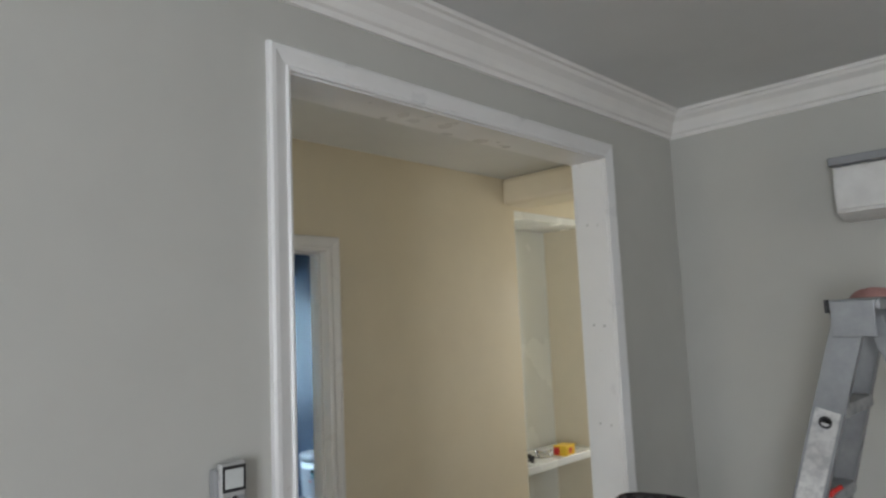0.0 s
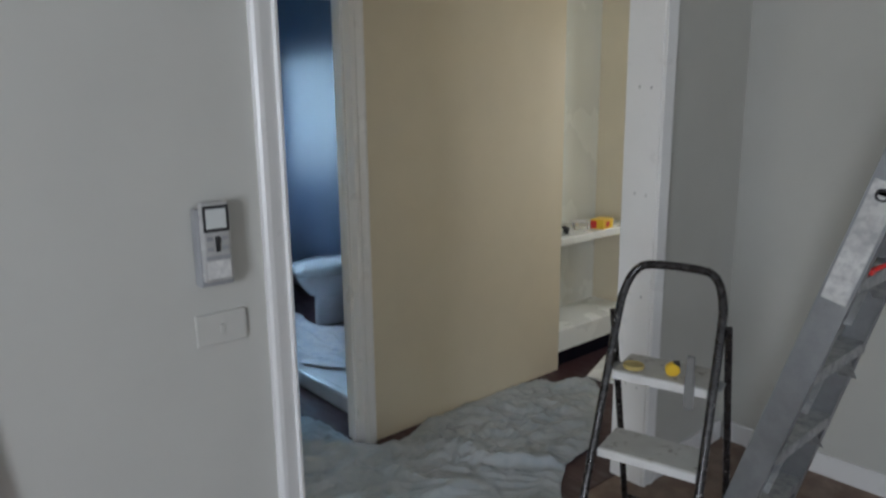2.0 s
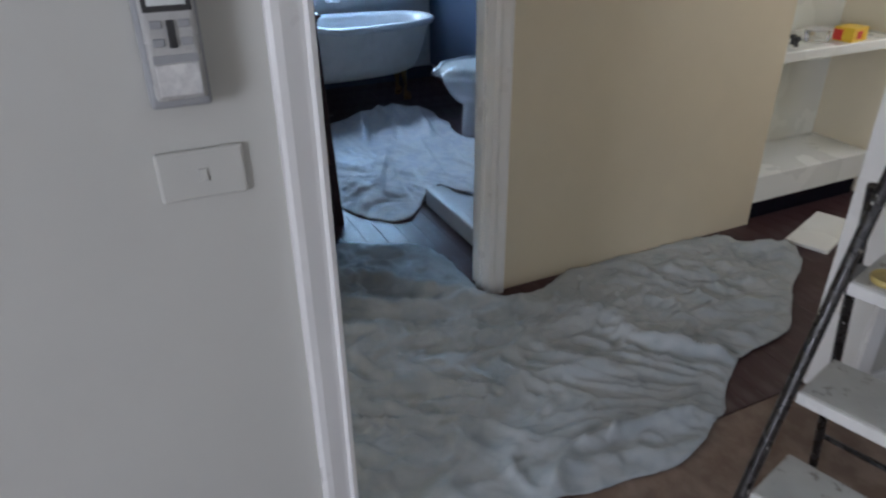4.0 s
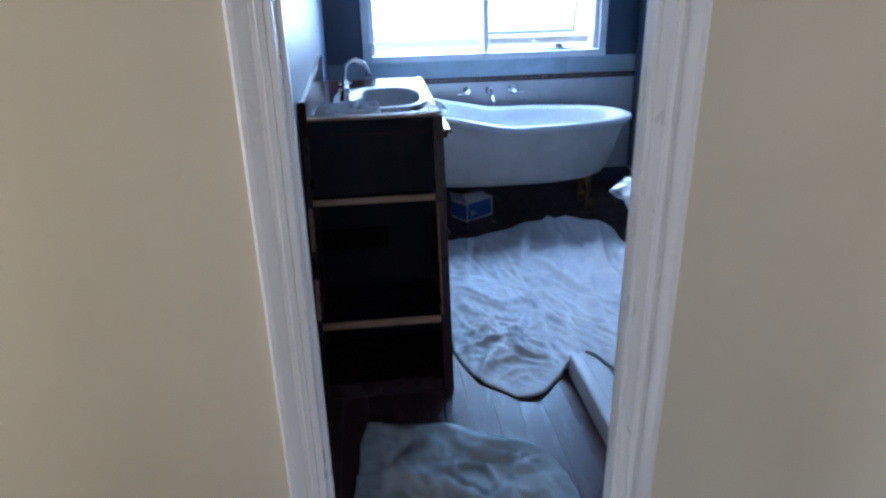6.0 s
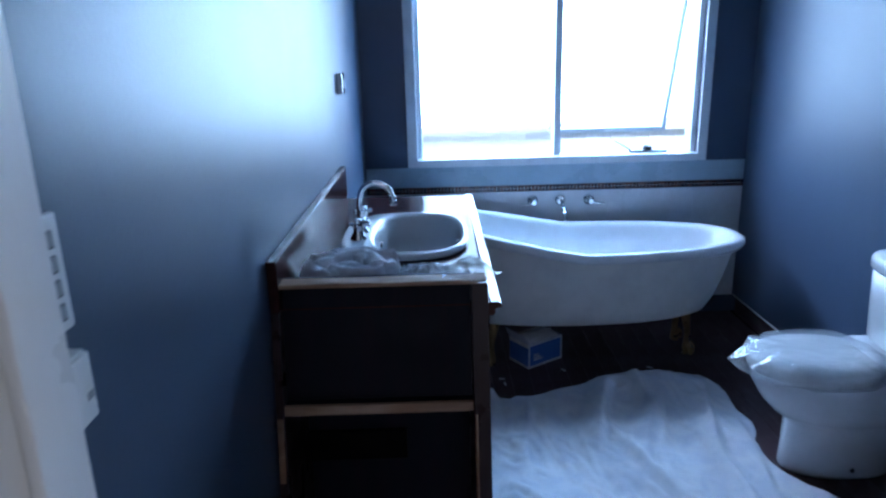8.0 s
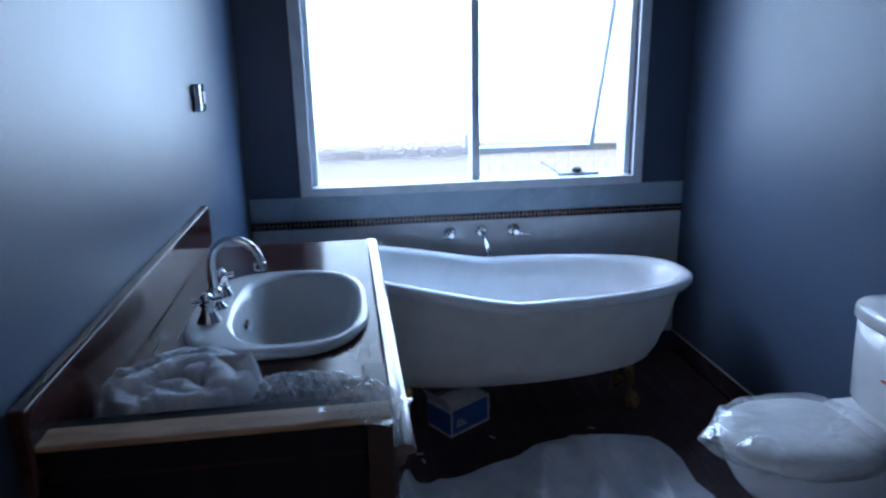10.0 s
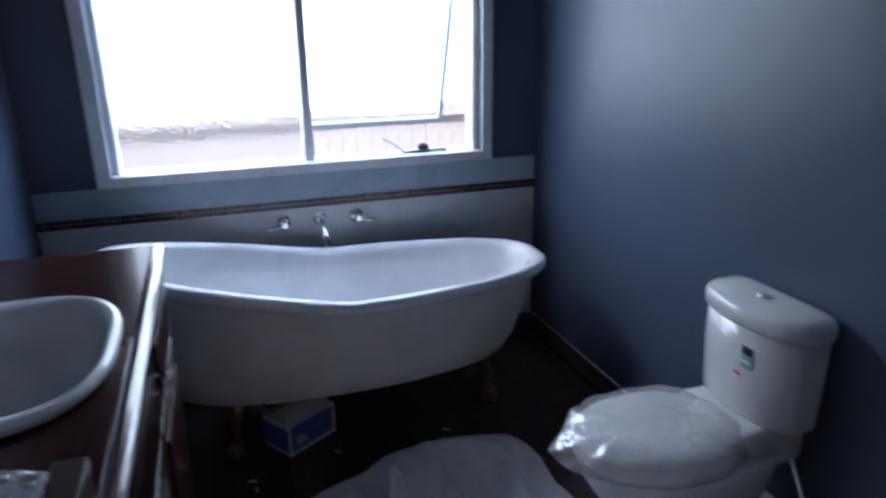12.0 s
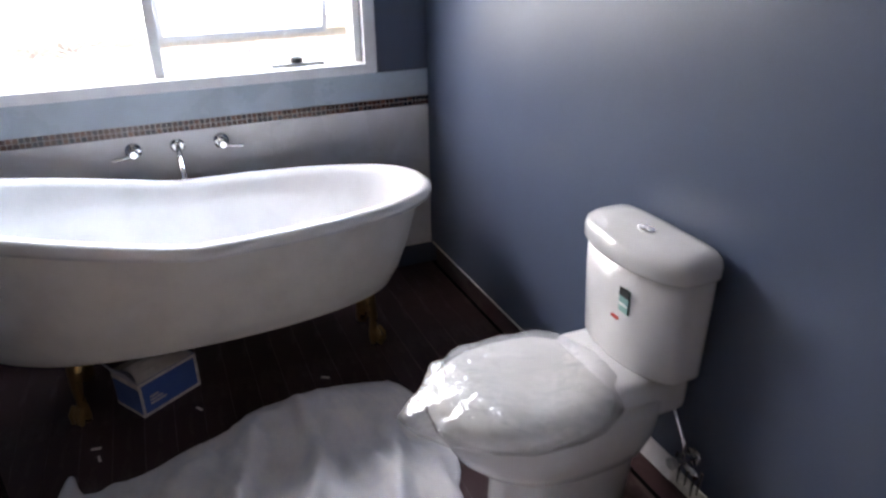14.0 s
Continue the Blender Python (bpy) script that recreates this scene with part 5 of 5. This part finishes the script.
def drop_sheet(name, label, outline, lift, cell, turn, stretch, amp, seed, mat, low=lambda x, y: 0.0, thick=0.004, crush=lambda x, y: 0.35, creases=()):
    """A cotton sheet lying in folds: an outline in plan, folds that run along `turn`, and a floor height below."""
    ring = smooth_path([(*p, 0) for p in outline] + [(*outline[0], 0)], 7)
    poly = [(p.x + 0.014 * noise.noise(Vector((p.x * 9, p.y * 9, seed))), p.y + 0.014 * noise.noise(Vector((p.x * 9, p.y * 9, seed + 5)))) for p in ring[:-1]]
    arr = np.array(poly)
    x0_, x1_, y0_, y1_ = arr[:, 0].min(), arr[:, 0].max(), arr[:, 1].min(), arr[:, 1].max()
    nx, ny = int((x1_ - x0_) / cell) + 2, int((y1_ - y0_) / cell) + 2
    c, s_ = math.cos(radians(turn)), math.sin(radians(turn))
    bm = bmesh.new()
    at, keep = {}, set()
    for i in range(nx):
        for j in range(ny):
            if inside(x0_ + (i + 0.5) * cell, y0_ + (j + 0.5) * cell, poly):
                keep.add((i, j))
    seg_a, seg_b = arr, np.roll(arr, -1, axis=0)
    seg_d = seg_b - seg_a
    seg_l = (seg_d ** 2).sum(1)

    def vert(i, j):
        if (i, j) in at:
            return at[(i, j)]
        p = np.array((x0_ + i * cell, y0_ + j * cell))
        u = np.clip(((p - seg_a) * seg_d).sum(1) / seg_l, 0, 1)
        foot = seg_a + seg_d * u[:, None]
        dist2 = ((foot - p) ** 2).sum(1)
        n_ = int(dist2.argmin())
        edge = math.sqrt(dist2[n_])
        if not all((a, b_) in keep for a in (i - 1, i) for b_ in (j - 1, j)):
            p, edge = foot[n_], 0.0
        x, y = float(p[0]), float(p[1])
        q = Vector(((x * c + y * s_) * 1.0, (-x * s_ + y * c) * stretch, seed))
        w = Vector((noise.noise(q * 1.3), noise.noise(q * 1.3 + Vector((7, 2, 1))), 0))
        r1 = (1 - min(1, abs(noise.noise(q * 1.5 + w * 0.7)) * 4.6)) ** 1.3
        r2 = (1 - min(1, abs(noise.noise(q * 5.0 + w * 2.2)) * 3.6)) ** 1.7
        mask = 0.5 + 0.5 * noise.noise(Vector((x * 1.7, y * 1.7, seed + 3)))
        small = noise.noise(Vector((x * 16, y * 16, seed)))
        r3 = (1 - min(1, abs(noise.noise(Vector((x * 9 + w.x * 3, y * 9 + w.y * 3, seed + 20)))) * 3.2)) ** 1.5
        r4 = (1 - min(1, abs(noise.noise(Vector((x * 19 + w.y * 4, y * 19 - w.x * 4, seed + 31)))) * 3.0)) ** 1.5
        z = 0.004 + 0.026 * crush(x, y) * (r3 + 0.45 * r4) + amp * (r1 * (0.25 + mask) + 0.5 * r2 * (1.2 - mask)) + 0.005 * small + 0.012 * max(0, noise.noise(Vector((x * 3, y * 3, seed + 9))))
        for ax_, ay_, bx_, by_, h_, wd_ in creases:
            dx_, dy_ = bx_ - ax_, by_ - ay_
            f_ = ((x - ax_) * dx_ + (y - ay_) * dy_) / (dx_ * dx_ + dy_ * dy_)
            side_ = ((x - ax_) * dy_ - (y - ay_) * dx_) / math.hypot(dx_, dy_) + 0.03 * w.x
            if 0 < f_ < 1.1:
                z += h_ * max(0.0, 1 - abs(side_) / (wd_ if side_ > 0 else wd_ * 0.4)) ** 1.2 * max(0.0, min(1, f_ * 3.2, (1.1 - f_) * 3))
        z *= 0.35 + 0.65 * min(1, edge / 0.07)
        z += lift(x, y) if lift else 0
        at[(i, j)] = bm.verts.new((x, y, max(0.003, z) + low(x, y)))
        return at[(i, j)]

    for i, j in sorted(keep):
        vs = [vert(i, j), vert(i + 1, j), vert(i + 1, j + 1), vert(i, j + 1)]
        try:
            bm.faces.new(vs)
        except ValueError:
            pass
    bmesh.ops.dissolve_degenerate(bm, dist=1e-5, edges=bm.edges)
    ob = part(name, bm, mat, smooth=True)
    sol = ob.modifiers.new("thickness", "SOLIDIFY")
    sol.thickness, sol.offset = thick, 1.0
    return tagged(ob, label, "drop sheet")


drop_sheet("hall_drop_sheet", "grey-green cotton drop sheet rumpled over the hall floor", [(-3.17, 1.21), (-3.10, 1.5), (-2.9, 1.79), (-2.62, 1.815), (-2.45, 1.84), (-2.42, 2.05), (-2.49, 2.25), (-2.485, 2.9), (-2.44, 3.03), (-2.36, 3.06), (-2.25, 3.22), (-2.10, 3.11),
           (-2.00, 2.94), (-1.80, 2.68), (-1.745, 2.38), (-1.57, 2.13), (-1.49, 1.92), (-1.49, 1.69), (-1.56, 1.25), (-1.72, 0.95), (-2.05, 0.93), (-2.22, 1.0), (-2.43, 1.23), (-2.55, 1.18), (-2.85, 1.17)],
           None, 0.0095, 62, 2.4, 0.05, 3.0, M_SHEET, crush=lambda x, y: 0.5 + 0.7 * max(0.0, noise.noise(Vector((x * 2.1, y * 2.1, 4)))))


def bath_low(x, y):
    a = min(1, max(0, (x + 3.40) / 0.04)) * min(1, max(0, (y - 1.94) / 0.04))
    return 0.0985 * a


def bath_lift(x, y):
    return 0.06 * math.exp(-((x + 4.82) / 0.12) ** 2 - ((y - 2.35) / 0.24) ** 2)


def bath_crush(x, y):
    """Tight wrinkles where the sheet is bunched beside the vanity."""
    return 0.15 + 0.95 * math.exp(-((x + 3.72) / 0.26) ** 2 - ((y - 1.68) / 0.17) ** 2)


drop_sheet("bathroom_drop_sheet", "white cotton drop sheet rumpled over the bathroom floor", [(-4.62, 1.575), (-4.84, 1.64), (-4.75, 1.71), (-4.86, 2.06), (-4.91, 2.18), (-4.90, 2.5), (-4.82, 2.62), (-4.46, 2.64), (-4.36, 2.60), (-4.22, 2.595), (-4.08, 2.67), (-3.97, 2.75), (-3.87, 2.84), (-3.55, 2.88),
           (-3.15, 2.86), (-3.02, 2.5), (-3.15, 2.15), (-3.36, 2.03), (-3.33, 1.92), (-3.25, 1.83), (-3.27, 1.72), (-3.45, 1.60), (-3.65, 1.57), (-4.2, 1.575)],
           bath_lift, 0.0095, 12, 2.8, 0.027, 11.0, M_SHEETW, bath_low, crush=bath_crush,
           creases=[(-4.90, 2.18, -4.32, 1.98, 0.045, 0.10), (-4.88, 2.40, -4.15, 2.12, 0.03, 0.09), (-4.86, 2.56, -4.22, 2.40, 0.045, 0.09), (-4.62, 2.60, -4.02, 2.52, 0.03, 0.07), (-4.25, 2.10, -3.48, 1.78, 0.024, 0.06),
                    (-4.30, 2.36, -3.60, 2.20, 0.024, 0.06), (-4.10, 2.58, -3.66, 2.50, 0.02, 0.05), (-4.75, 1.80, -4.20, 1.72, 0.025, 0.07), (-3.95, 2.0, -3.42, 1.92, 0.02, 0.05)])

# ---- floorboards ----
bm_meshes = {}
for area, x0_, x1_, y0_, y1_ in (("bath", -5.72, -2.56, 1.04, 3.12), ("hall", -2.558, -1.575, 0.4, 4.5)):
    n_ = int((y1_ - y0_) / 0.088)
    for k in range(n_):
        y = y0_ + k * 0.088
        rng_ = random.Random(k + (100 if area == "hall" else 0))
        cut = [x0_] + ([x0_ + rng_.uniform(0.6, 2.4)] if area == "bath" else []) + [x1_]
        for a, b_ in zip(cut, cut[1:]):
            o = part("floorboard", box((0, 0, -0.016), (b_ - a - 0.0008, 0.0874, 0.0), 0.0006, 1), M_BOARD, hall_floor)
            o.location = (a, y, 0.0 + rng_.uniform(-0.0008, 0.0))

# white offcut on the hall floor beyond the sheet
off = thing("board_offcut", "white painted board offcut on the hall floor", "offcut", at=pose(-2.28, 3.46, 0.0, 0, 0, 20))
part("board", box((-0.09, -0.2, 0.001), (0.09, 0.2, 0.017), 0.002), M_NICHE, off)
